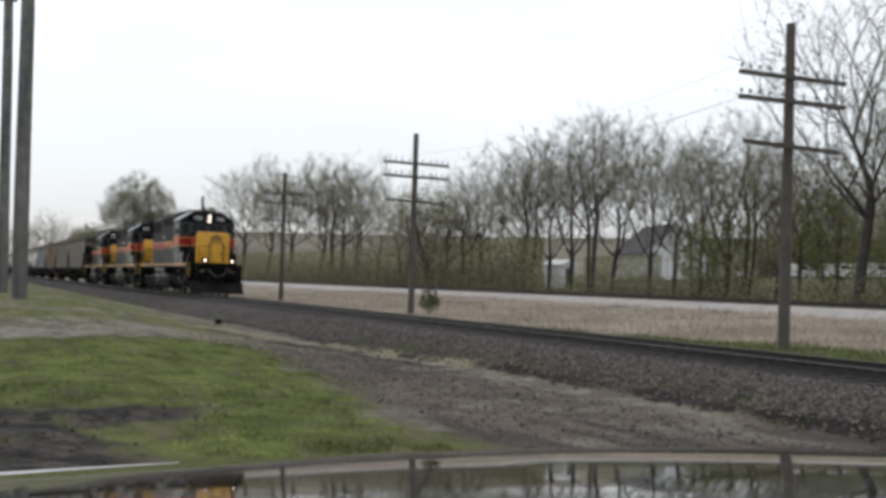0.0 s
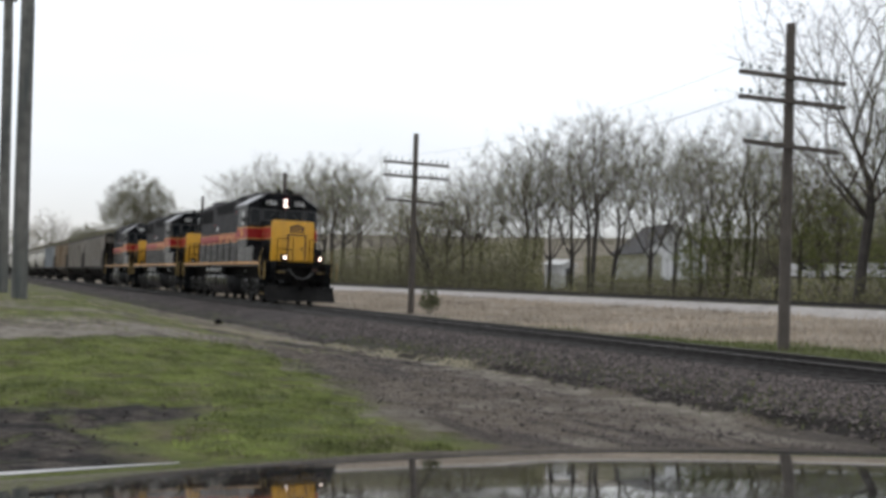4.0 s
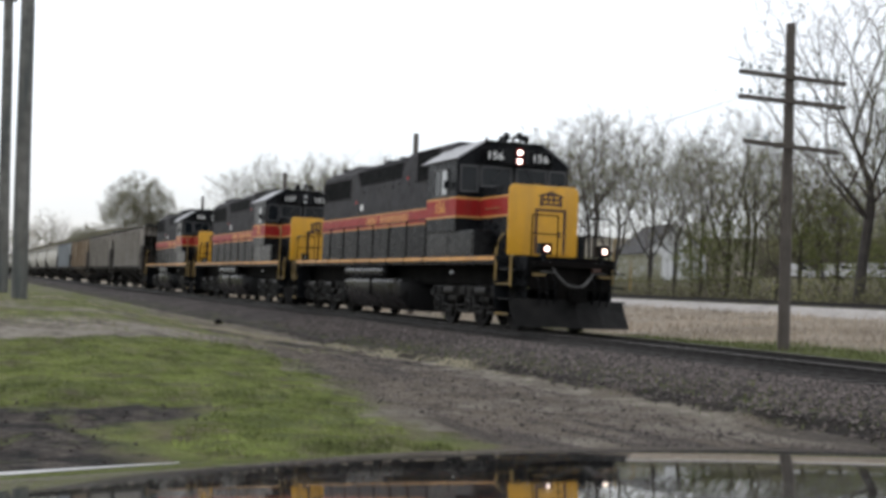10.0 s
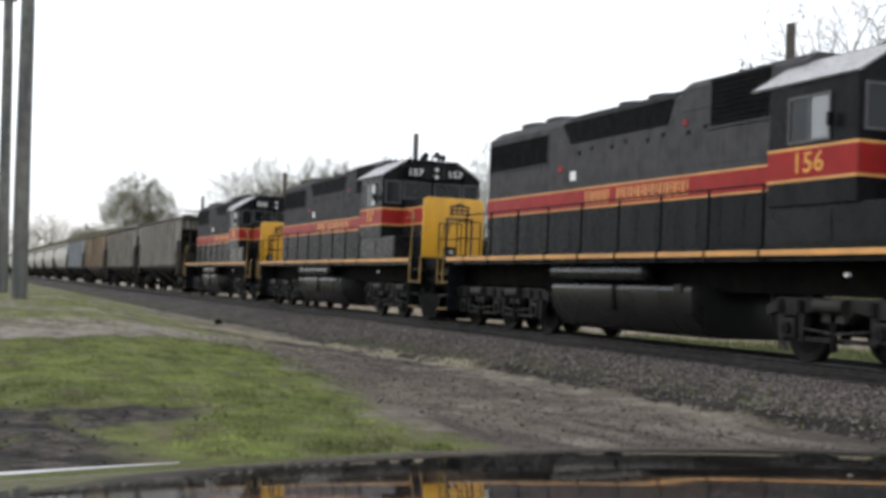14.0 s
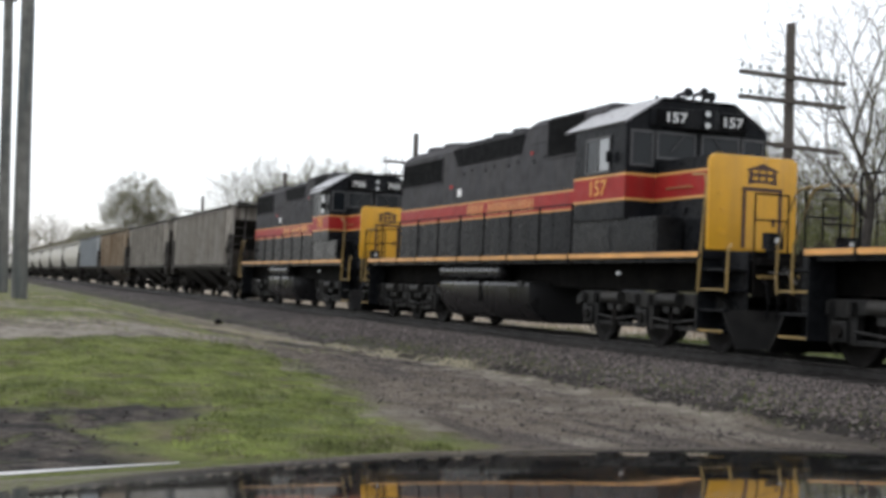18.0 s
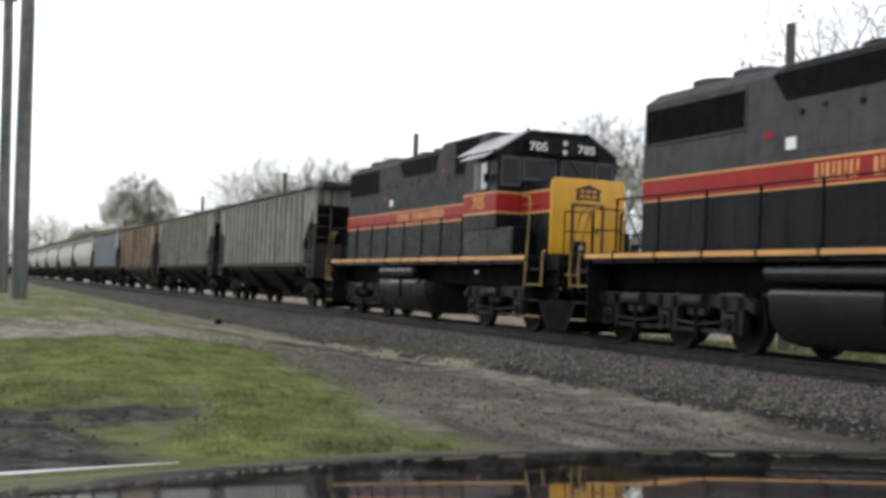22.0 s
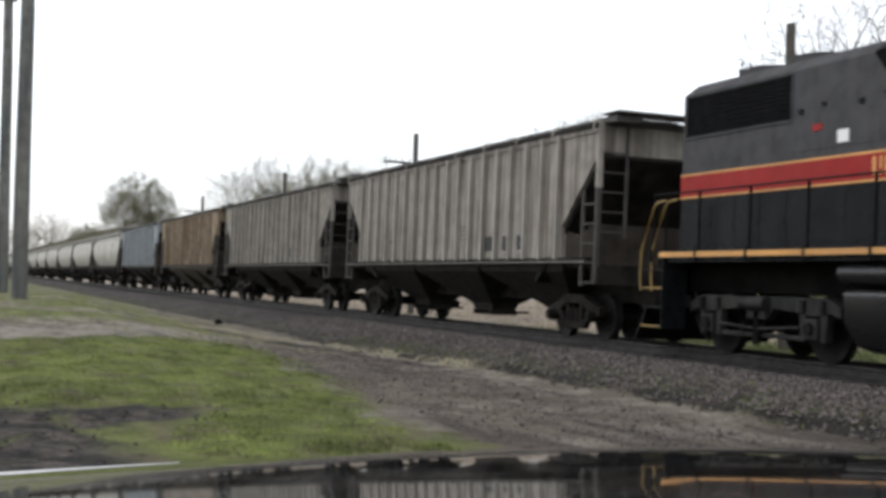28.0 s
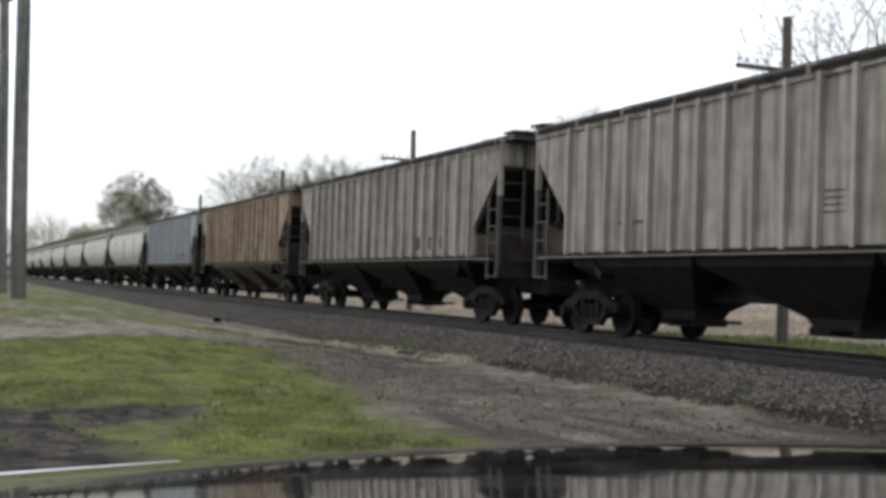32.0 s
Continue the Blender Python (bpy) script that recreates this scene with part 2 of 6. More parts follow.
def ground_z(x, y):
    z = -0.60
    # a low rise with the two tall poles
    z += 0.72 * smoothstep(-13, -38, x) * smoothstep(7.5, 2.5, y) * smoothstep(-75, -45, x)
    # the near track's bed
    bed = smoothstep(8.6, 11.3, y) * smoothstep(17.4, 14.8, y)
    z = z + (-0.21 - z) * bed
    if 8 < y < 12 and -45 < x < -5:
        lip = foot_line(x)
        z += 0.075 * smoothstep(lip - 0.10, lip + 0.06, y) * smoothstep(lip + 1.6, lip + 0.3, y)
    if y > 14.8:
        z = max(z, -0.60) + 0.30 * smoothstep(15, 19, y) + 0.68 * min(max((y - 19) / 12.5, 0), 1)
        top = smoothstep(FAR_TRACK - 3.4, FAR_TRACK - 1.75, y) * smoothstep(FAR_TRACK + 5.0, FAR_TRACK + 2.0, y)
        z = z + (0.72 - z) * top
        z += 1.75 * smoothstep(46, 57, y) + 2.0 * smoothstep(66, 108, y) + 35.5 * smoothstep(130, 640, math.hypot(x * 0.55, y)) * smoothstep(45, 120, y)
    if y < -20:
        z += 6 * smoothstep(-60, -500, y)
    n = noise.noise(Vector((x * 0.35, y * 0.35, 0))) * 0.05 + noise.noise(Vector((x * 1.3, y * 1.3, 3))) * 0.022
    if y < 9 or 15 < y < 30:
        z += n
    if -42 < x < -8 and -1.5 < y < 9.6:
        # trodden clumps on the lawn, churned lumps in the mud, softer ruts on the lane
        rough = 1.0 if y < 4.6 + 0.1 * (-x - 11) else 0.5
        if y < 2.6 and x > -15.5:
            rough = 1.5
        z += rough * (0.034 * noise.noise(Vector((x * 1.7, y * 1.5, 9))) + 0.026 * noise.noise(Vector((x * 4.3, y * 3.1, 1))))
        if y > 5:
            z += 0.045 * noise.noise(Vector((x * 0.22 + y * 0.05, y * 2.0 - x * 0.13, 4)))
    return z


def axis_steps(lo, hi, near_lo, near_hi, fine, growth=1.16):
    vals, v = [], near_lo
    while v < near_hi:
        vals.append(v)
        v += fine
    step, v = fine, vals[-1]
    while v < hi:
        step *= growth
        v += step
        vals.append(min(v, hi))
    step, v = fine, near_lo
    while v > lo:
        step *= growth
        v -= step
        vals.insert(0, max(v, lo))
    return vals


def build_ground():
    xs = sorted(set(axis_steps(-3500, 2500, -60, 6, 0.4, 1.1) + [-36 + 0.2 * i for i in range(135)]))
    ys = sorted(set(axis_steps(-2500, 3500, -4, 39, 0.3, 1.12) + [-1.41 + 0.15 * i for i in range(75)]))
    s = Shape()
    n = len(ys)
    s.v = [(x, y, ground_z(x, y)) for x in xs for y in ys]
    s.f = [(i * n + j, (i + 1) * n + j, (i + 1) * n + j + 1, i * n + j + 1) for i in range(len(xs) - 1) for j in range(n - 1)]
    return s


def ground_material():
    m = bpy.data.materials.new("grass_dirt_and_ballast")
    m.use_nodes = True
    n, l = m.node_tree.nodes, m.node_tree.links
    b = n["Principled BSDF"]
    b.inputs["Roughness"].default_value = 0.95
    b.inputs["Specular IOR Level"].default_value = 0.2
    tc = n.new("ShaderNodeTexCoord")
    P = tc.outputs["Object"]
    xyz = n.new("ShaderNodeSeparateXYZ")
    l.new(P, xyz.inputs[0])
    X, Y = xyz.outputs["X"], xyz.outputs["Y"]

    def op(kind, a, c=None):
        q = n.new("ShaderNodeMath")
        q.operation = kind
        for i, v in enumerate((a, c)):
            if v is None:
                continue
            if isinstance(v, (int, float)):
                q.inputs[i].default_value = v
            else:
                l.new(v, q.inputs[i])
        return q.outputs[0]

    def tex(s, detail=6, rough=0.6):
        t = n.new("ShaderNodeTexNoise")
        t.inputs["Scale"].default_value, t.inputs["Detail"].default_value, t.inputs["Roughness"].default_value = s, detail, rough
        l.new(P, t.inputs["Vector"])
        return t.outputs[0]

    def step(v, a, c):
        r = n.new("ShaderNodeMapRange")
        r.interpolation_type = "SMOOTHSTEP"
        r.inputs["From Min"].default_value, r.inputs["From Max"].default_value = a, c
        l.new(v, r.inputs[0])
        return r.outputs[0]

    def shade(c, v, lo, hi):
        r = n.new("ShaderNodeMapRange")
        r.inputs["From Min"].default_value, r.inputs["From Max"].default_value = 0.3, 0.7
        r.inputs["To Min"].default_value, r.inputs["To Max"].default_value = lo, hi
        l.new(v, r.inputs[0])
        return mix(1.0, c, r.outputs[0], "MULTIPLY")

    def mix(f, a, c, kind="MIX"):
        x = n.new("ShaderNodeMix")
        x.data_type, x.blend_type = "RGBA", kind
        for sock, v in ((x.inputs["Factor"], f), (x.inputs["A"], a), (x.inputs["B"], c)):
            if isinstance(v, (int, float)):
                sock.default_value = v
            elif isinstance(v, tuple):
                sock.default_value = (*v, 1)
            else:
                l.new(v, sock)
        return x.outputs["Result"]

    wob = op("MULTIPLY", op("SUBTRACT", tex(0.35, 4), 0.5), 1.6)
    fine = op("MULTIPLY", op("SUBTRACT", tex(2.2, 5), 0.5), 1.6)
    Yw = op("ADD", op("ADD", Y, wob), fine)
    Xw = op("ADD", op("ADD", X, wob), op("MULTIPLY", fine, 1.5))
    grass = mix(step(tex(1.4), 0.35, 0.65), (0.060, 0.074, 0.019), (0.118, 0.136, 0.036))
    # thatch and bare soil between the clumps
    grass = mix(op("MULTIPLY", step(tex(0.8, 7, 0.7), 0.47, 0.66), 0.85), grass, (0.100, 0.086, 0.052))
    grass = mix(op("MULTIPLY", step(tex(2.1), 0.52, 0.66), 0.7), grass, (0.058, 0.047, 0.034))
    grass = mix(op("MULTIPLY", step(tex(3.2, 3), 0.62, 0.70), 0.8), grass, (0.028, 0.030, 0.012))
    grass = shade(grass, tex(45, 4), 0.6, 1.4)
    dirt = mix(step(tex(1.1), 0.35, 0.65), (0.060, 0.049, 0.038), (0.112, 0.095, 0.076))
    dirt = shade(dirt, tex(7, 5, 0.75), 0.62, 1.38)
    dirt = shade(dirt, tex(30, 5), 0.75, 1.25)
    ballast = mix(step(tex(0.6), 0.35, 0.65), (0.029, 0.0248, 0.024), (0.053, 0.0455, 0.043))
    vor = n.new("ShaderNodeTexVoronoi")
    vor.inputs["Scale"].default_value = 11
    l.new(P, vor.inputs["Vector"])
    ballast = shade(ballast, vor.outputs["Color"], 0.4, 1.7)
    pale = mix(step(tex(1.5, 7, 0.7), 0.38, 0.60), (0.205, 0.188, 0.160), (0.092, 0.080, 0.064))
    pale = mix(op("MULTIPLY", step(tex(0.9, 6, 0.7), 0.56, 0.64), 0.7), pale, (0.040, 0.034, 0.030))
    pale = shade(pale, tex(8, 5, 0.75), 0.65, 1.35)
    dry = mix(step(tex(0.35, 6, 0.65), 0.38, 0.62), (0.27, 0.236, 0.195), (0.155, 0.132, 0.100))
    dry = shade(dry, tex(25, 5), 0.75, 1.25)
    white = shade(shade((0.325, 0.31, 0.295), tex(9, 5), 0.72, 1.28), tex(1.2, 6, 0.7), 0.8, 1.2)
    field = mix(step(tex(0.05), 0.4, 0.6), (0.170, 0.148, 0.116), (0.120, 0.110, 0.080))
    mud = mix(step(tex(1.9, 7, 0.75), 0.44, 0.60), (0.0095, 0.0085, 0.0080), (0.062, 0.052, 0.045))
    mud = mix(op("MULTIPLY", step(tex(1.3, 6, 0.7), 0.55, 0.63), 0.7), mud, (0.060, 0.068, 0.024))
    mud = shade(mud, tex(9, 5, 0.7), 0.45, 1.55)

    neg = lambda v: op("MULTIPLY", v, -1)
    c = grass
    # gravelly strip beyond the lawn, with grass showing again behind it
    far = op("ADD", neg(Xw), op("MULTIPLY", Y, -0.55))
    strip = op("MULTIPLY", step(far, 22.7, 23.6), op("SUBTRACT", 1.0, step(far, 26.5, 29.5)))
    c = mix(strip, c, pale)
    streaks = op("MULTIPLY", step(far, 28, 31), step(tex(0.45), 0.5, 0.58))
    c = mix(op("MULTIPLY", streaks, 0.8), c, pale)
    # mud by the car
    mud_edge = op("ADD", op("ADD", 1.6, op("MULTIPLY", step(neg(X), 13.0, 14.2), 1.3)), op("MULTIPLY", fine, 0.6))
    mudf = op("MULTIPLY", step(op("SUBTRACT", mud_edge, Yw), -0.25, 0.35), step(Xw, -15.4, -14.5))
    c = mix(mudf, c, mud)
    # dirt lane between lawn and track
    lawn = op("ADD", 4.45, op("MULTIPLY", op("ADD", neg(X), -11), 0.1))
    lawn = op("ADD", lawn, op("MULTIPLY", step(neg(X), 26, 60), -1.2))
    lane = mix(op("MULTIPLY", step(op("ADD", tex(0.7), op("MULTIPLY", step(Y, 6.8, 8.2), 0.1)), 0.47, 0.62), 0.55), dirt, pale)
    stretch = n.new("ShaderNodeMapping")
    stretch.inputs["Scale"].default_value = (0.25, 2.6, 1)
    stretch.inputs["Rotation"].default_value = (0, 0, radians(-6))
    l.new(P, stretch.inputs[0])
    rut = n.new("ShaderNodeTexNoise")
    rut.inputs["Scale"].default_value, rut.inputs["Detail"].default_value = 0.9, 5
    l.new(stretch.outputs[0], rut.inputs["Vector"])
    lane = mix(op("MULTIPLY", step(rut.outputs[0], 0.54, 0.64), 0.8), lane, (0.040, 0.034, 0.031))
    c = mix(step(op("SUBTRACT", Yw, lawn), -0.3, 0.5), c, lane)
    foot = mix(step(tex(1.6, 6, 0.7), 0.50, 0.60), ballast, (0.056, 0.064, 0.026))
    foot = mix(op("MULTIPLY", step(tex(0.9), 0.5, 0.6), 0.7), foot, (0.022, 0.020, 0.019))
    Yb = op("ADD", op("ADD", Y, op("MULTIPLY", fine, 0.4)), op("MULTIPLY", step(neg(X), 19, 30), 0.55))
    c = mix(step(Yb, 9.1, 9.35), c, foot)
    c = mix(step(Yb, 10.0, 10.5), c, ballast)
    # oil stain along the rails, with the shade beside them painted in
    oil_and_shade = op("MULTIPLY", step(op("ADD", Y, op("MULTIPLY", fine, 0.25)), 11.35, 11.75), op("SUBTRACT", 1.0, step(Y, 14.3, 14.9)))
    c = mix(op("MULTIPLY", oil_and_shade, 0.75), c, shade((0.017, 0.015, 0.014), vor.outputs["Color"], 0.5, 1.5))
    # a pale fringe of dead grass at the ballast's foot, and the dark lip of the bank below it
    U = op("ADD", op("ADD", Y, op("MULTIPLY", fine, 0.45)), op("MULTIPLY", op("ADD", neg(X), -30), 0.1))
    along = op("MULTIPLY", step(neg(X), 19, 23), op("SUBTRACT", 1.0, step(neg(X), 38, 44)))
    fringe = op("MULTIPLY", op("MULTIPLY", step(U, 7.85, 8.05), op("SUBTRACT", 1.0, step(U, 8.5, 8.8))), along)
    c = mix(op("MULTIPLY", fringe, step(tex(1.1), 0.36, 0.52)), c, shade((0.20, 0.18, 0.125), tex(9, 5), 0.7, 1.3))
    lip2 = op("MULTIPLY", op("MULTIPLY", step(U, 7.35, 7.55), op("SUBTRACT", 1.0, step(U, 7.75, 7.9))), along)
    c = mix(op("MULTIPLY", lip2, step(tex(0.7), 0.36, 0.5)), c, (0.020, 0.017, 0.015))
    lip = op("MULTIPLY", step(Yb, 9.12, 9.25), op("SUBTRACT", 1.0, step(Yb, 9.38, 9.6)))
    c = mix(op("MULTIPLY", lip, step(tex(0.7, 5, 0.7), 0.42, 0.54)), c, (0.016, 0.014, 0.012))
    # bleached gravel along the lane's outer side
    wash = op("MULTIPLY", step(Yb, 8.2, 8.7), op("SUBTRACT", 1.0, step(Yb, 8.95, 9.15)))
    c = mix(op("MULTIPLY", wash, step(tex(0.8, 6, 0.7), 0.46, 0.58)), c, pale)
    c = mix(step(Y, 15.2, 16.0), c, mix(step(tex(0.8), 0.56, 0.68), (0.060, 0.074, 0.018), dry))
    c = mix(step(op("ADD", Yw, op("MULTIPLY", step(neg(X), 26, 40), 3.5)), 20.0, 22.0), c, dry)
    c = mix(step(op("ADD", Y, op("MULTIPLY", fine, 0.3)), FAR_TRACK - 4.3, FAR_TRACK - 3.2), c, white)
    c = mix(step(Y, FAR_TRACK + 2.5, FAR_TRACK + 3.5), c, mix(step(tex(0.5), 0.4, 0.6), (0.056, 0.054, 0.030), (0.082, 0.070, 0.048)))
    c = mix(step(Y, 85, 130), c, field)
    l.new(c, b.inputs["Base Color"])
    bp = n.new("ShaderNodeBump")
    bp.inputs["Strength"].default_value, bp.inputs["Distance"].default_value = 0.7, 0.05
    l.new(op("ADD", tex(18, 6, 0.7), op("MULTIPLY", vor.outputs["Distance"], 0.6)), bp.inputs["Height"])
    l.new(bp.outputs[0], b.inputs["Normal"])
    return m


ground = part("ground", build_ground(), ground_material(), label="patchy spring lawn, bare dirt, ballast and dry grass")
tagged(ground, kind="structure")
for f in ground.data.polygons:
    f.use_smooth = True


# ---- tracks
RAIL = [(-0.07, -0.17), (0.07, -0.17), (0.07, -0.155), (0.012, -0.13), (0.012, -0.045), (0.036, -0.03), (0.036, -0.004), (0.03, 0), (-0.03, 0),
        (-0.036, -0.004), (-0.036, -0.03), (-0.012, -0.045), (-0.012, -0.13), (-0.07, -0.155)]


def rail_track(y, z, name, label, ties):
    t = thing(name, label, "railway track", at=pose(0, y, z), kind="structure")
    for side in (-0.7525, 0.7525):
        part("rail", Shape().prism([(side + p, q) for p, q in RAIL], -600, 300), M_RAIL, t, "rusty steel rail")
        part("rail_head", Shape().box(-600, 300, side - 0.024, side + 0.024, -0.002, 0.003), M_RAILTOP, t, "polished running surface")
    me = Shape().box(-0.115, 0.115, -1.3, 1.3, -0.35, -0.165).mesh("tie", 0.01)
    for i in range(ties):
        part("tie", me, M_TIE, t, at=pose(-70 + i * 0.53, random.uniform(-0.03, 0.03), 0))
    return t


rail_track(TRACK, 0.0, "railway_track", "rusty steel rails on creosoted timber ties in ballast", 150)
rail_track(FAR_TRACK, 0.95, "far_railway_track", "rusty rails on a bank of pale ballast", 0)

# ---- poles
def cross_pole(x, y, height, z0, lean, arms, near_detail=True):
    t = thing("telegraph_pole", "weathered wooden telegraph pole with crossarms and glass insulators", "telegraph pole", "telegraph poles beside the track",
              pose(x, y, z0, 0, lean, 0))
    part("pole", Shape().tube([(0, 0, -0.5), (0, 0, height * 0.5), (0, 0, height)], [0.15, 0.135, 0.115], 12), M_POLE, t, smooth=True)
    for z, half, tilt, pins in arms:
        a = part("crossarm", Shape().box(0.10, 0.21, -half, half, -0.055, 0.055), M_POLE, t, bevel=0.008, at=pose(0, 0, z, tilt, 0, 0))
        for p in pins:
            part("insulator", Shape().tube([(0.155, p * half, 0.05), (0.155, p * half, 0.11), (0.155, p * half, 0.12), (0.155, p * half, 0.19), (0.155, p * half, 0.22)],
                                           [0.012, 0.012, 0.035, 0.04, 0.02], 8), M_INSUL, a)
    return t


PINS = (-0.96, -0.8, -0.62, -0.44, -0.2, 0.2, 0.44, 0.62, 0.8, 0.96)
for i, (x, lean) in enumerate(((-26.44, -0.8), (-54.0, -1.8), (-78.5, -2.6), (-107.4, -1.5))):
    cross_pole(x, 19, 8.05, -0.27, lean,
               ((6.68, 1.55, -0.5, PINS), (6.08, 1.55, -0.3, PINS), (4.97, 1.4, -1.6, (-0.9, -0.55, 0.55, 0.9))))


# wires, thin and slack, from pole to pole
POLE_X = (8.0, -26.44, -54.0, -78.5, -107.4, -136.0)
for off, z in ((-1.36, 6.72), (0.9, 6.72), (-0.9, 6.1)):
    s = Shape()
    for a, b in zip(POLE_X, POLE_X[1:]):
        s.tube([(a + (b - a) * i / 8, 19 + off, z - 0.05 - 0.55 * (1 - (i / 4 - 1) ** 2)) for i in range(9)], 0.004, 4)
    tagged(part("telegraph_wire", s, M_WIRE), label="thin slack wire strung between telegraph poles", category="wire", group="telegraph wires")


def tall_pole(x, y, height, r0, r1, lean, material, label, gear):
    t = thing("utility_pole", label, "utility pole", "tall poles on the lawn", pose(x, y, ground_z(x, y), lean, 0, 0))
    part("pole", Shape().tube([(0, 0, -0.5), (0.02, 0, height * 0.3), (0, 0.02, height * 0.6), (0, 0, height)], [r0, r0 * 0.92, (r0 + r1) / 2, r1], 16), material, t, smooth=True)
    part("ground_wire", Shape().tube([(r0 * 0.8, -r0 * 0.7, 0), (r0 * 0.75, -r0 * 0.62, height * 0.5)], 0.012, 5), M_WIRE, t)
    if gear:
        part("crossarm", Shape().box(-0.15, 0.15, -0.3, 0.3, 10.2, 10.36), M_POLE, t, bevel=0.01)
        part("bracket", Shape().box(-0.2, 0.2, -0.25, 0.25, 10.4, 10.8), M_BLACK, t, bevel=0.02)
    return t


tall_pole(-37.6, 1.66, 13.0, 0.225, 0.15, 1.2, M_GREYPOLE, "tall grey weathered wooden utility pole standing on the lawn", False)
tall_pole(-47.0, 1.51, 13.0, 0.20, 0.14, 1.6, M_GREYPOLE, "tall grey-green utility pole with a dark bracket", True)

# ---- the train: local x runs forward from each front coupler face, z = 0 is the rail head
def run(t):
    """Place along x of the leading locomotive's front step at t seconds."""
    q = (t - 14) / 10
    return -11.756 + 36.8114 * q - 1.913 * q ** 2 + 0.6095 * q ** 3 - 0.0175 * q ** 4


TRAIN = []     # (thing, place of its front coupler behind the leading step)
WHEELS = []    # (wheelset, place in its truck, wheel radius)
SIDE, FRONT = (90, 0, 0), (90, 0, 90)


def wheel_shape(r):
    """Two flanged wheels on an axle, turned about y."""
    s = Shape()
    for k in (-1, 1):
        prof = [(0.045, r - 0.42), (0.05, r - 0.14), (0.015, r - 0.10), (0.0, r), (0.10, r + 0.003), (0.13, r + 0.025), (0.14, r + 0.02), (0.14, r - 0.10), (0.09, r - 0.14), (0.10, 0.12)]
        rings = []
        for d, q in [(0.02, 0.02), (0.02, 0.13), (0.05, 0.15)] + prof[1:]:
            y = k * (0.83 - d)
            rings.append([(q * math.cos(a), y, q * math.sin(a)) for a in (2 * math.pi * j / 24 for j in range(24))])
        s.loft(rings)
    s.cyl((0, -0.98, 0), (0, 0.98, 0), 0.085, 10)
    for k in (-1, 1):
        for j in range(3):
            a = 2 * math.pi * j / 3
            s.cyl((0.055 * math.cos(a), k * 0.97, 0.055 * math.sin(a)), (0.055 * math.cos(a), k * 1.27, 0.055 * math.sin(a)), 0.018, 6)
        s.cyl((0, k * 0.9, 0), (0, k * 1.255, 0), 0.10, 10)
    return s


WHEEL_BIG = wheel_shape(0.508).mesh("wheelset", smooth=True)
WHEEL_CAR = wheel_shape(0.457).mesh("wheelset", smooth=True)
M_CARFRAME = mat("brown_dusty_truck_casting", (0.011, 0.0097, 0.0088), 0.75, vary=0.35, dirt=(0.028, 0.024, 0.020), dirt_amount=0.5, spec=0.08)
M_FRAME = mat("dusty_truck_frame", (0.017, 0.017, 0.0168), 0.6, vary=0.35, dirt=(0.045, 0.042, 0.038), dirt_amount=0.5, bump=0.15, bump_scale=30, spec=0.15)


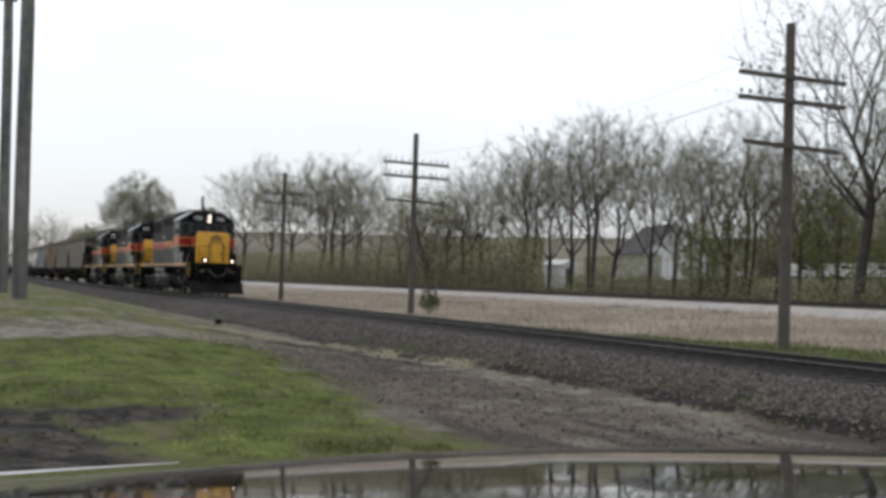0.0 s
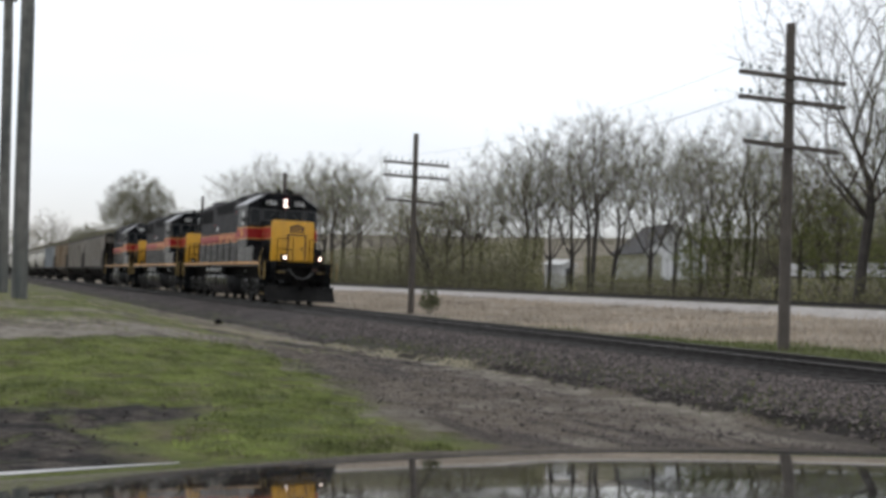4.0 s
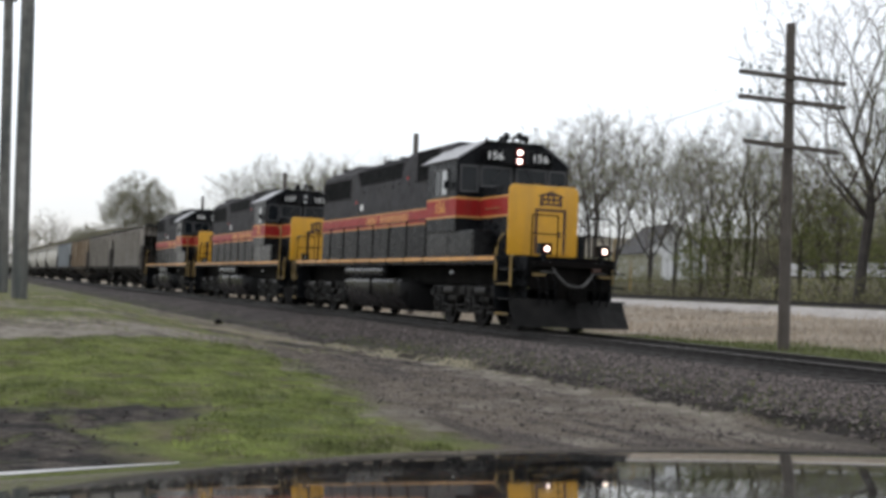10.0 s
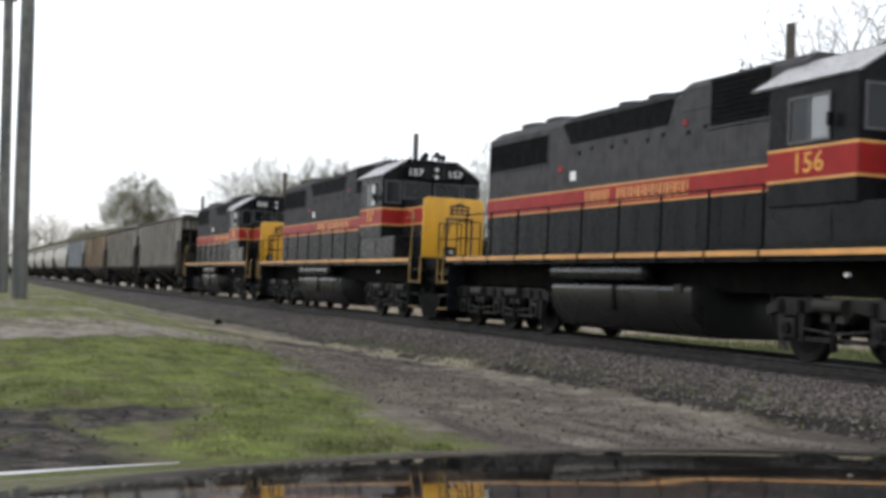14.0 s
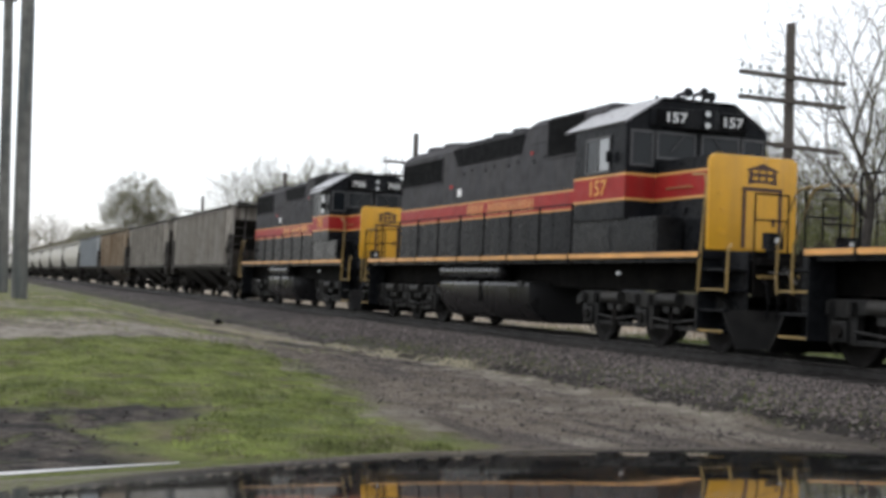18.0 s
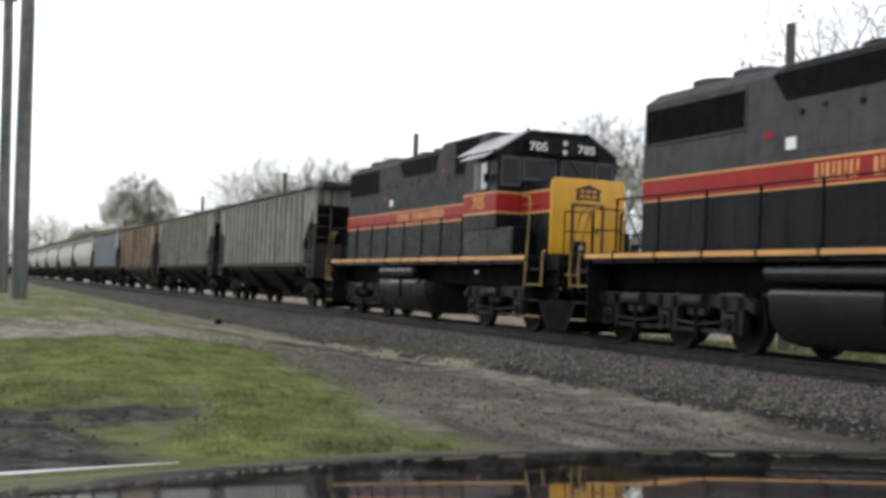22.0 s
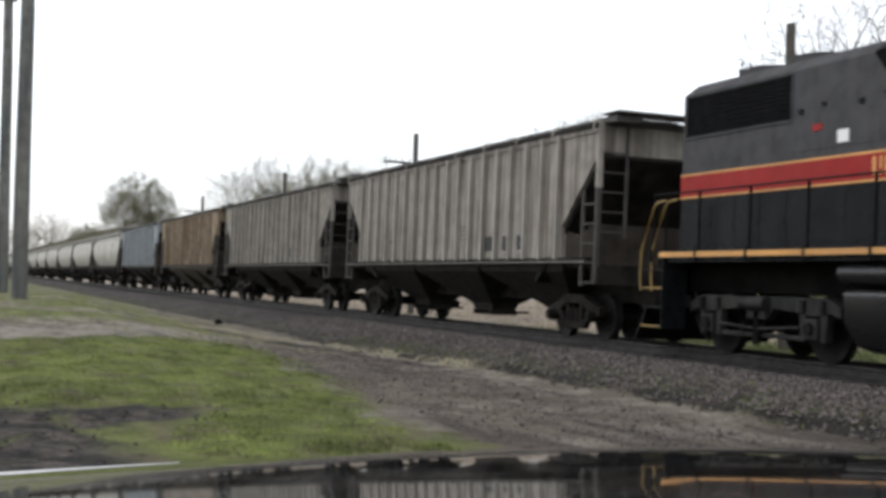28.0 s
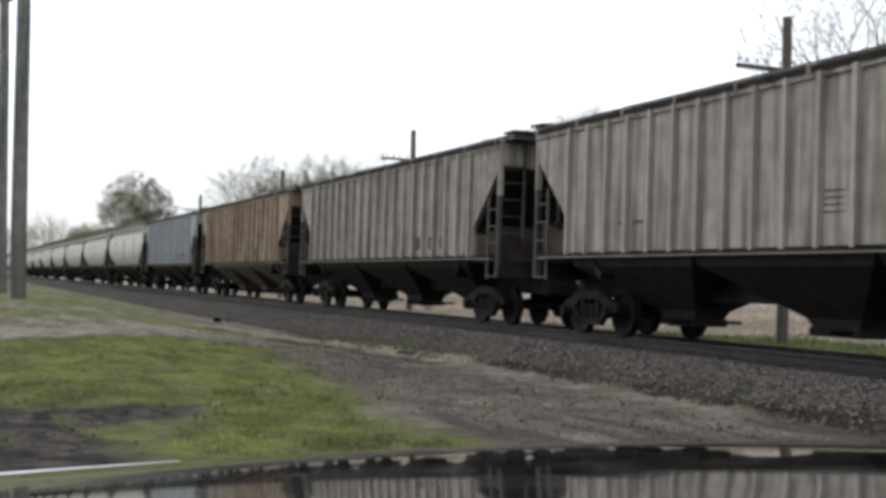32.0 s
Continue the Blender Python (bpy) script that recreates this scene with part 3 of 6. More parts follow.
def loco_truck(parent, cx, axles):
    """A powered truck: two cast side frames with springs and journal boxes, brake cylinders and its wheelsets."""
    t = part("truck", Shape().box(axles[-1] - 0.2, axles[0] + 0.2, -0.62, 0.62, 0.42, 0.86), M_UNDER, parent, "dusty black cast truck", at=pose(cx, 0, 0))
    a0, a1 = axles[-1], axles[0]
    for k in (-1, 1):
        y0, y1 = sorted((k * 1.0, k * 1.14))
        s = Shape()
        top = [(a0 - 0.62, 0.84), (a0 - 0.3, 0.97), (a1 + 0.3, 0.97), (a1 + 0.62, 0.84)]
        low = [(a1 + 0.62, 0.68), (a1 + 0.34, 0.76)]
        for i, a in enumerate(axles):
            low += [(a + 0.33, 0.74), (a + 0.29, 0.32), (a + 0.18, 0.32), (a + 0.18, 0.70), (a - 0.18, 0.70), (a - 0.18, 0.32), (a - 0.29, 0.32), (a - 0.33, 0.74)]
            if i + 1 < len(axles):
                m = (a + axles[i + 1]) / 2
                low += [(m + 0.40, 0.78), (m + 0.20, 0.60), (m - 0.20, 0.60), (m - 0.40, 0.78)]
        low += [(a0 - 0.34, 0.76), (a0 - 0.62, 0.68)]
        s.prism(top + low, y0, y1, "y")
        part("side_frame", s, M_FRAME, t, "grey dusty cast side frame", bevel=0.012)
        for i in range(len(axles) - 1):
            f, e = axles[i] - 0.29, axles[i + 1] + 0.29
            part("tie_bar", Shape().box(e, f, *sorted((k * 1.05, k * 1.11)), 0.33, 0.40), M_FRAME, t, "flat tie bar between the pedestals", bevel=0.006)
            part("brake_rod", Shape().tube([(e, k * 1.16, 0.52), ((e + f) / 2, k * 1.17, 0.46), (f, k * 1.16, 0.52)], 0.022, 6), M_FRAME, t)
            part("bolster_pad", Shape().box((e + f) / 2 - 0.26, (e + f) / 2 + 0.26, *sorted((k * 1.13, k * 1.19)), 0.62, 0.74), M_FRAME, t, bevel=0.01)
        part("sand_pipe", Shape().tube([(a1 + 0.66, k * 1.02, 1.0), (a1 + 0.68, k * 0.95, 0.5), (a1 + 0.52, k * 0.80, 0.15)], 0.02, 6), M_FRAME, t)
        part("sand_pipe", Shape().tube([(a0 - 0.66, k * 1.02, 1.0), (a0 - 0.68, k * 0.95, 0.5), (a0 - 0.52, k * 0.80, 0.15)], 0.02, 6), M_FRAME, t)
        for a in axles:
            part("journal_box", Shape().box(a - 0.165, a + 0.165, *sorted((k * 1.02, k * 1.2)), 0.36, 0.66), M_FRAME, t, bevel=0.02)
            for d in (-0.24, 0.24):
                part("spring", Shape().tube([(a + d, k * 1.17, 0.74 + 0.025 * j) for j in range(9)], [0.075 if j % 2 else 0.055 for j in range(9)], 8), M_FRAME, t, "coil spring")
        for i in range(len(axles) - 1):
            m = (axles[i] + axles[i + 1]) / 2
            part("brake_cylinder", Shape().cyl((m - 0.36, k * 1.2, 0.86), (m + 0.30, k * 1.2, 0.86), 0.11, 12), M_FRAME, t, smooth=True)
            part("brake_hanger", Shape().box(m - 0.06, m + 0.06, *sorted((k * 1.14, k * 1.19)), 0.2, 0.75), M_UNDER, t)
            part("brake_shoe", Shape().box(m - 0.28, m - 0.2, *sorted((k * 0.7, k * 0.85)), 0.3, 0.65), M_UNDER, t)
    for a in axles:
        w = part("wheelset", WHEEL_BIG, M_STEEL, t, "steel wheels on an axle", at=pose(a, 0, 0.508))
        WHEELS.append((w, (a, 0, 0.508), 0.508))
    return t


def window(parent, x0, x1, z0, z1, plane, face, bars=0):
    """A glazed opening with a proud frame; face 's' lies on a side (plane = y), 'f' on a front (plane = x, x0..x1 run along y)."""
    o = 0.03
    s = Shape()
    rim = 0.045

    def slab(sh, a, b, c, d, depth):
        if face == "s":
            k = -1 if plane < 0 else 1
            sh.box(a, b, *sorted((plane, plane + k * depth)), c, d)
        else:
            sh.box(plane, plane + depth, a, b, c, d)
    slab(s, x0 - rim, x1 + rim, z1, z1 + rim, o)
    slab(s, x0 - rim, x1 + rim, z0 - rim, z0, o)
    slab(s, x0 - rim, x0, z0, z1, o)
    slab(s, x1, x1 + rim, z0, z1, o)
    for i in range(bars):
        m = x0 + (x1 - x0) * (i + 1) / (bars + 1)
        slab(s, m - 0.025, m + 0.025, z0, z1, o)
    w = part("window_frame", s, M_WINFRAME, parent, "dark metal window frame")
    n = bars + 1
    for i in range(n):
        g = Shape()
        slab(g, x0 + (x1 - x0) * i / n, x0 + (x1 - x0) * (i + 1) / n, z0, z1, 0.012)
        part("pane", g, M_GLASS_LIT if bars and i == n - 1 else M_GLASS_DARK, w, "window glass")


M_WINFRAME = mat("dull_window_alloy", (0.05, 0.05, 0.052), 0.5)
# lighter base colour stands for sky mirrored in one pane
M_GLASS_LIT = mat("painted_sky_sheen_glass", (0.07, 0.075, 0.08), 0.05, vary=0.1, grain=0, coat=1.0, spec=0.9)
M_RAILING = mat("black_handrail_paint", (0.005, 0.005, 0.0055), 0.6, spec=0.08)
M_GRAB = mat("yellow_handrail_paint", (0.28, 0.185, 0.055), 0.55, vary=0.3, dirt=(0.05, 0.04, 0.03), dirt_amount=0.6)
M_CABLE = mat("worn_grey_cable", (0.06, 0.058, 0.056), 0.6, vary=0.3)
M_PLOW = mat("scuffed_black_plow_steel", (0.0045, 0.0045, 0.0045), 0.6, vary=0.35, dirt=(0.022, 0.020, 0.018), dirt_amount=0.3, bump=0.2, spec=0.1)
M_DITCH = mat("lit_ditch_light", (0.9, 0.85, 0.8), 0.3, emit=(1.0, 0.82, 0.68, 5))
M_GREENLAMP = mat("lit_green_tinted_lamp", (0.7, 0.9, 0.7), 0.3, emit=(0.75, 1.0, 0.72, 14))
M_BROWN = mat("dark_brown_emblem_paint", (0.05, 0.02, 0.012), 0.5)


def locomotive(front, length, p, number, lit, label):
    t = thing("diesel_locomotive", label, "locomotive", "locomotives of the train")
    L = length
    hr, nose, cr, cf = p["hood_rear"], p["nose"], p["cab_rear"], p["cab_front"]
    # frame, walkway and its bright edge
    part("underframe", Shape().box(-L + 0.62, -0.62, -0.9, 0.9, 1.02, 1.56), M_UNDER, t, "black underframe")
    part("walkway", Shape().box(-L + 1.35, -1.40, -1.53, 1.53, 1.56, 1.69), M_BLACK, t, bevel=0.01)
    part("end_platform", Shape().box(-1.42, -0.62, -1.0, 1.0, 1.56, 1.69), M_BLACK, t)
    part("end_platform", Shape().box(-L + 0.62, -L + 1.37, -1.0, 1.0, 1.56, 1.69), M_BLACK, t)
    for k in (-1, 1):
        part("walkway_edge_stripe", Shape().box(-L + 1.40, -1.45, *sorted((k * 1.53, k * 1.536)), 1.585, 1.67), M_ORANGE, t, "orange walkway edge stripe")
        part("side_sill", Shape().box(-L + 1.6, -1.6, *sorted((k * 1.36, k * 1.46)), 1.50, 1.56), M_BLACK, t)
    # long hood with chamfered top
    hw = 0.89
    sec = [(-hw, 1.69), (-hw, 4.50), (-0.60, 4.72), (0.60, 4.72), (hw, 4.50), (hw, 1.69)]
    hood = part("long_hood", Shape().prism(sec, hr, cr + 0.05), M_GREY_HOOD, t, "dark grey long hood", bevel=0.03, smooth=True)
    if p["raised"]:
        a, b = p["raised"]
        part("air_filter_housing", Shape().prism([(-0.90, 4.28), (-0.90, 4.72), (-0.8, 4.80), (0.8, 4.80), (0.90, 4.72), (0.90, 4.28)], a, b), M_GREY_HOOD, t, bevel=0.03)
    else:
        part("air_filter_housing", Shape().prism([(-0.90, 4.2), (-0.90, 4.62), (-0.7, 4.78), (0.7, 4.78), (0.90, 4.62), (0.90, 4.2)], -9.7, cr + 0.04), M_GREY_HOOD, t, bevel=0.03)
    for k in (-1, 1):
        f = lambda o: sorted((k * hw, k * (hw + o)))
        # radiator, blower and filter grilles with slats
        for (a, b, z0, z1) in (p["rad"], p["filt"]):
            g = part("grille", Shape().box(a, b, *f(0.015), z0, z1), M_GRILLE, hood, "black louvred grille")
            n = 9
            for i in range(n):
                z = z0 + (z1 - z0) * (i + 0.5) / n
                part("slat", Shape().box(a + 0.03, b - 0.03, *f(0.03), z - 0.012, z + 0.012), M_GRILLE2, g)
            part("grille_frame", Shape().box(a - 0.04, b + 0.04, *f(0.022), z1, z1 + 0.04).box(a - 0.04, b + 0.04, *f(0.022), z0 - 0.04, z0)
                 .box(a - 0.04, a, *f(0.022), z0, z1).box(b, b + 0.04, *f(0.022), z0, z1), M_GREY_HOOD, g)
        a, b, z0, z1 = p["dyn"]
        part("dynamic_brake_grille", Shape().prism([(a, z1 - 0.02), (a, z1 - 0.06), (a + 0.35, z0), (b - 0.2, z0), (b, z1 - 0.06), (b, z1 - 0.02)], *f(0.02), "y").loft([[(x, k * (hw + 0.02), 4.505), (x, k * (hw - 0.20), 4.67), (x, k * (hw - 0.20), 4.63), (x, k * (hw - 0.02), 4.49)] for x in (a, b)]), M_GRILLE, hood, "black blower intake grille")
        # hood doors below and above the stripe
        x, i = hr + 0.35, 0
        while x < cr - 0.75:
            part("hood_door", Shape().box(x, x + 0.66, *f(0.012), 1.80, 2.58), M_BLACK, hood, bevel=0.004)
            part("door_latch", Shape().box(x + 0.59, x + 0.61, *f(0.02), 2.12, 2.20), M_BLACK, hood)
            if not (p["rad"][0] - 0.3 < x < p["rad"][1]):
                part("upper_door", Shape().box(x, x + 0.66, *f(0.006), 3.22, 3.74), M_GREY_HOOD, hood)
            if i % 2 == 0 and p["rad"][1] < x < p["filt"][0] - 0.6:
                part("lifting_eye", Shape().box(x + 0.2, x + 0.30, *f(0.03), 3.80, 3.87), M_BLACK, hood)
                part("lifting_eye", Shape().box(x + 0.75, x + 0.85, *f(0.025), 3.86, 3.92), M_BLACK, hood)
            x += 0.71
            i += 1
        part("lower_hood_panel", Shape().box(hr + 0.03, cr, *f(0.006), 1.70, 2.64), M_BLACK, hood, "black lower hood side")
        # red stripe with orange borders
        part("red_stripe", Shape().box(hr + 0.005, cr + 0.02, *f(0.018), 2.68, 3.05), M_RED, hood, "red side stripe")
        for z in (2.64, 3.05):
            part("orange_border", Shape().box(hr + 0.005, cr + 0.02, *f(0.0185), z + (0.008 if z < 3 else 0), z + (0.042 if z < 3 else 0.034)), M_ORANGE, hood, "orange border line")
        # railway name in bars
        x = p["name"][0]
        for w, gap in [(0.20, 0.08)] * 3 + [(0.20, 0.36)] + [(0.20, 0.08)] * 10:
            part("name_bar", Shape().box(x, x + 0.07, *f(0.022), 2.735, 3.0).box(x + 0.07, x + w, *f(0.022), 2.735, 2.79), M_ORANGE, hood)
            part("name_bar", Shape().box(x + 0.15, x + w, *f(0.022), 2.82, 3.0), M_ORANGE, hood)
            x += (w + gap) * p["name"][1]
        part("white_placard", Shape().box(p["rad"][1] + 1.15, p["rad"][1] + 1.40, *f(0.018), 3.27, 3.46), M_WHITE, hood)
        part("flag_decal", Shape().box(p["rad"][1] + 0.55, p["rad"][1] + 0.78, *f(0.018), 3.50, 3.60), M_RED, hood)
        part("flag_decal", Shape().box(p["filt"][0] - 0.92, p["filt"][0] - 0.76, *f(0.018), 3.98, 4.07), M_RED, hood)
    # roof fittings
    for x in p["fans"]:
        part("radiator_fan", Shape().cyl((x, 0, 4.69), (x, 0, 4.83), 0.60, 20).cyl((x, 0, 4.83), (x, 0, 4.86), 0.50, 20), M_GREY_HOOD, t, "round roof fan", smooth=True)
    for x in p["vents"]:
        part("roof_fan", Shape().cyl((x, 0, 4.69), (x, 0, 4.80), 0.54, 18), M_BLACK, t, smooth=True)
    part("exhaust_stack", Shape().box(p["vents"][-1] + 0.85, p["vents"][-1] + 1.35, -0.3, 0.3, 4.69, 4.80), M_BLACK, t, bevel=0.02)
    # rear end of the hood
    part("rear_number_board", Shape().box(hr - 0.03, hr, -0.75, 0.75, 3.95, 4.2), M_GRILLE, t)
    part("rear_headlight", Shape().cyl((hr - 0.06, 0, 4.02), (hr, 0, 4.02), 0.10, 12).cyl((hr - 0.06, 0, 4.24), (hr, 0, 4.24), 0.10, 12), M_LAMP_OFF, t)
    part("rear_red_stripe", Shape().box(hr - 0.006, hr, -0.88, 0.88, 2.68, 3.05), M_RED, t)
    # cab
    cw, ez, rz = 1.52, 4.10, 4.58
    sec = [(-cw, 2.30), (-cw, ez), (-0.78, rz), (0.78, rz), (cw, ez), (cw, 2.30)]
    cab = part("cab", Shape().prism(sec, cr, cf), M_BLACK, t, "black cab", bevel=0.02)
    for k in (-1, 1):
        o = 0.02
        part("roof_slope", Shape().loft([[(x, k * (cw + 0.03), ez - 0.01), (x, k * 0.78, rz + 0.012), (x, k * 0.78, rz + 0.04), (x, k * (cw + 0.05), ez + 0.02)] for x in (cr - 0.42, cf + 0.03)]),
             M_ROOF, cab, "grey sloping roof panel")
        part("red_stripe", Shape().box(cr, cf + 0.004, *sorted((k * cw, k * (cw + 0.008))), 2.70, 3.12), M_RED, cab, "red side stripe")
        for z in (2.655, 3.12):
            part("orange_border", Shape().box(cr, cf + 0.005, *sorted((k * cw, k * (cw + 0.009))), z, z + 0.045), M_ORANGE, cab)
        lettering("cab_number", number, 0.42, M_YELLOWMARK, cab, pose((cr + cf) / 2 - 0.05, k * (cw + 0.012), 2.91, 90, 0, 0 if k < 0 else 180), "yellow road number")
        window(cab, cr + 0.55, cr + 1.45, 3.25, 3.86, k * cw, "s", 1)
        if p["shade"]:
            part("sun_shade", Shape().loft([[(x, k * 1.50, 4.08), (x, k * 1.78, 3.93), (x, k * 1.78, 3.95), (x, k * 1.50, 4.11)] for x in (cr + 0.3, cf - 0.2)]), M_ROOF, cab, "grey window awning")
        part("mirror", Shape().box(cr + 1.55, cr + 1.6, *sorted((k * 1.56, k * 1.66)), 3.38, 3.58), M_BLACK, cab)
        part("sub_cab_box", Shape().box(cr - 0.1, nose - 0.75, *sorted((k * 0.95, k * 1.47)), 1.69, 2.32), M_BLACK2, t, "grey-black equipment box below the cab", bevel=0.02)
        part("box_door", Shape().box(cr + 0.3, cr + 1.5, *sorted((k * 1.47, k * 1.482)), 1.76, 2.24), M_BLACK2, t, bevel=0.006)
        part("box_door", Shape().box(cr + 1.6, nose - 0.85, *sorted((k * 1.47, k * 1.482)), 1.76, 2.24), M_BLACK2, t, bevel=0.006)
    # cab front
    part("roof_top", Shape().box(cr - 0.42, cf + 0.05, -0.80, 0.80, rz - 0.005, rz + 0.04), M_BLACK, cab, bevel=0.015)
    part("headlight_panel", Shape().prism([(cf, -1.06), (cf + 0.10, -1.0), (cf + 0.12, -0.3), (cf + 0.22, -0.16), (cf + 0.22, 0.24), (cf + 0.12, 0.38), (cf + 0.10, 1.0), (cf, 1.06)], 4.04, 4.42, "z"), M_BLACK, cab, bevel=0.03)
    for k in (-1, 1):
        part("number_board", Shape().box(cf + 0.10, cf + 0.125, *sorted((k * 0.40, k * 0.98)), 4.08, 4.37), M_GRILLE, cab, "black number board")
        lettering("board_number", number, 0.27, M_WHITE, cab, pose(cf + 0.13, k * 0.66 if k > 0 else -0.57, 4.225, *FRONT), "white road number")
        window(cab, *sorted((k * 1.0, k * 1.40)), 3.34, 3.93, cf, "f")
        window(cab, *sorted((k * 0.10, k * 0.86)), 3.50, 3.93, cf, "f")
        part("red_stripe", Shape().box(cf, cf + 0.008, *sorted((k * 0.86, k * cw)), 2.70, 3.12), M_RED, cab)
        for z in (2.655, 3.12):
            part("orange_border", Shape().box(cf, cf + 0.009, *sorted((k * 0.86, k * cw)), z, z + 0.045), M_ORANGE, cab)
        part("wiper", Shape().tube([(cf + 0.05, k * 0.3, 3.95), (cf + 0.05, k * 0.6, 3.6)], 0.012, 4), M_WINFRAME, cab)
    for z in (4.125, 4.34):
        # a lit headlight's reddish halo is painted as a red housing
        h = part("headlight", Shape().cyl((cf + 0.18, 0.04, z), (cf + 0.25, 0.04, z), 0.105, 14), M_RED if lit else M_BLACK, cab)
        part("lens", Shape().cyl((cf + 0.251, 0.04, z), (cf + 0.256, 0.04, z), 0.058, 14), M_LAMP if lit else M_LAMP_OFF, h, "lit headlight" if lit else "unlit headlight")
    # horn, bell, dome on the roof
    if p["horn"]:
        horn = part("air_horn", Shape().box(cf - 0.5, cf - 0.35, -0.28, 0.40, 4.61, 4.66), M_BLACK, cab, "black multi-chime air horn")
        for j, (y, z, n) in enumerate(((-0.22, 4.76, 0.42), (-0.04, 4.72, 0.30), (0.14, 4.79, 0.40), (0.34, 4.74, 0.34))):
            back = -1 if j == 1 else 1
            part("trumpet", Shape().tube([(cf - 0.45, y, z), (cf - 0.45 + back * n * 0.6, y, z), (cf - 0.45 + back * n, y, z)], [0.03, 0.045, 0.10], 10), M_BLACK, horn)
            part("bracket", Shape().cyl((cf - 0.43, y, 4.63), (cf - 0.43, y, z), 0.03, 6), M_BLACK, horn)
    part("antenna", Shape().cyl((cf - 0.9, -0.4, 4.62), (cf - 0.9, -0.4, 4.80), 0.03, 8), M_BLACK, cab)
    part("antenna", Shape().cyl((cf - 1.2, 0.2, 4.62), (cf - 1.2, 0.2, 4.74), 0.10, 10), M_BLACK, cab)
    # nose
    nz = 3.42
    noseb = part("nose", Shape().prism([(-0.88, 1.69), (-0.88, nz - 0.03), (0.88, nz - 0.03), (0.88, 1.69)], cf - 0.05, nose - 0.085), M_BLACK, t, "black low nose")
    part("nose_front", Shape().prism([(-0.905, 1.74), (-0.905, nz - 0.13), (-0.88, nz - 0.05), (-0.80, nz), (0.80, nz), (0.88, nz - 0.05), (0.905, nz - 0.13), (0.905, 1.74)], nose - 0.09, nose), M_YELLOW, t, "yellow nose front", bevel=0.04, smooth=True)
    for k in (-1, 1):
        part("red_stripe", Shape().box(cf, nose - 0.10, *sorted((k * 0.88, k * 0.888)), 2.70, 3.12), M_RED, noseb)
        for z in (2.655, 3.12):
            part("orange_border", Shape().box(cf, nose - 0.10, *sorted((k * 0.88, k * 0.889)), z, z + 0.045), M_ORANGE, noseb)
        part("sand_filler", Shape().cyl((nose - 0.8, k * 0.87, 2.45), (nose - 0.8, k * 0.93, 2.45), 0.07, 8), M_BLACK, noseb)
        part("grab_iron", Shape().tube([(nose - 1.35, k * 0.89, 2.86), (nose - 1.35, k * 0.96, 2.86), (nose - 0.55, k * 0.96, 2.86), (nose - 0.55, k * 0.89, 2.86)], 0.014, 5), M_GRAB, noseb)
    q = p["door"]
    door = part("nose_door", Shape().box(nose, nose + 0.012, q - 0.33, q + 0.33, 1.80, 2.80), M_YELLOW, t, "yellow nose door", bevel=0.004)
    part("door_seal", Shape().box(nose, nose + 0.016, q - 0.405, q - 0.335, 1.80, 2.87).box(nose, nose + 0.016, q + 0.335, q + 0.405, 1.80, 2.87).box(nose, nose + 0.016, q - 0.335, q + 0.335, 2.805, 2.87), M_BROWN, door)
    part("door_handle", Shape().box(nose + 0.012, nose + 0.04, q + 0.2, q + 0.26, 2.2, 2.34), M_BROWN, door)
    e = part("emblem", Shape().prism([(q + a, b) for a, b in ((-0.34, 3.17), (-0.28, 3.20), (-0.12, 3.25), (0, 3.30), (0.12, 3.25), (0.28, 3.20), (0.34, 3.17), (0.28, 3.14), (0.30, 2.92), (0.12, 2.95), (-0.12, 2.95), (-0.30, 2.92), (-0.28, 3.14))], nose, nose + 0.005), M_BROWN, t, "dark brown railway emblem")
    for a in (-0.15, 0.0, 0.15):
        part("emblem_bar", Shape().box(nose + 0.005, nose + 0.008, q + a - 0.05, q + a + 0.05, 3.0, 3.06).box(nose + 0.005, nose + 0.008, q + a - 0.05, q + a + 0.05, 3.12, 3.17), M_YELLOW, e)
    for y, z in ((-0.62, 2.46), (-0.6, 2.05), (-0.45, 1.83), (0.62, 2.3), (-0.68, 2.75), (0.6, 1.86)):
        part("latch", Shape().box(nose, nose + 0.02, y - 0.05, y + 0.05, z - 0.03, z + 0.03), M_YELLOW, t)
    # end platform things: rails, chains, hoses, ditch lights
    for x0, sgn in ((-0.66, 1), (-L + 0.66, -1)):
        for y in (-0.98, -0.34, 0.34, 0.98):
            part("end_rail_post", Shape().tube([(x0, y, 1.66), (x0, y, 2.62)], 0.018, 6), M_RAILING, t)
        for y0, y1 in ((-0.98, -0.34), (0.34, 0.98)):
            [part("end_rail", Shape().tube([(x0, y0, z), (x0, y1, z)], 0.017, 6), M_RAILING, t) for z in (2.2, 2.62)]
        part("end_plate", Shape().box(*sorted((x0 + sgn * 0.02, x0 + sgn * 0.08)), -1.02, 1.02, 0.95, 1.69), M_UNDER, t, bevel=0.015)
        part("anticlimber", Shape().box(*sorted((x0 + sgn * 0.08, x0 + sgn * 0.24)), -1.0, 1.0, 1.46, 1.58), M_UNDER, t, bevel=0.02)
        part("coupler", Shape().box(*sorted((x0, x0 + sgn * 0.34)), -0.11, 0.11, 0.74, 0.98).box(*sorted((x0 + sgn * 0.30, x0 + sgn * 0.645)), -0.17, 0.14, 0.70, 1.02), M_UNDER, t, "rusty knuckle coupler", bevel=0.03)
        part("coupler_pocket", Shape().box(*sorted((x0 + sgn * 0.05, x0 + sgn * 0.12)), -0.36, 0.36, 0.62, 1.1), M_UNDER, t, bevel=0.02)
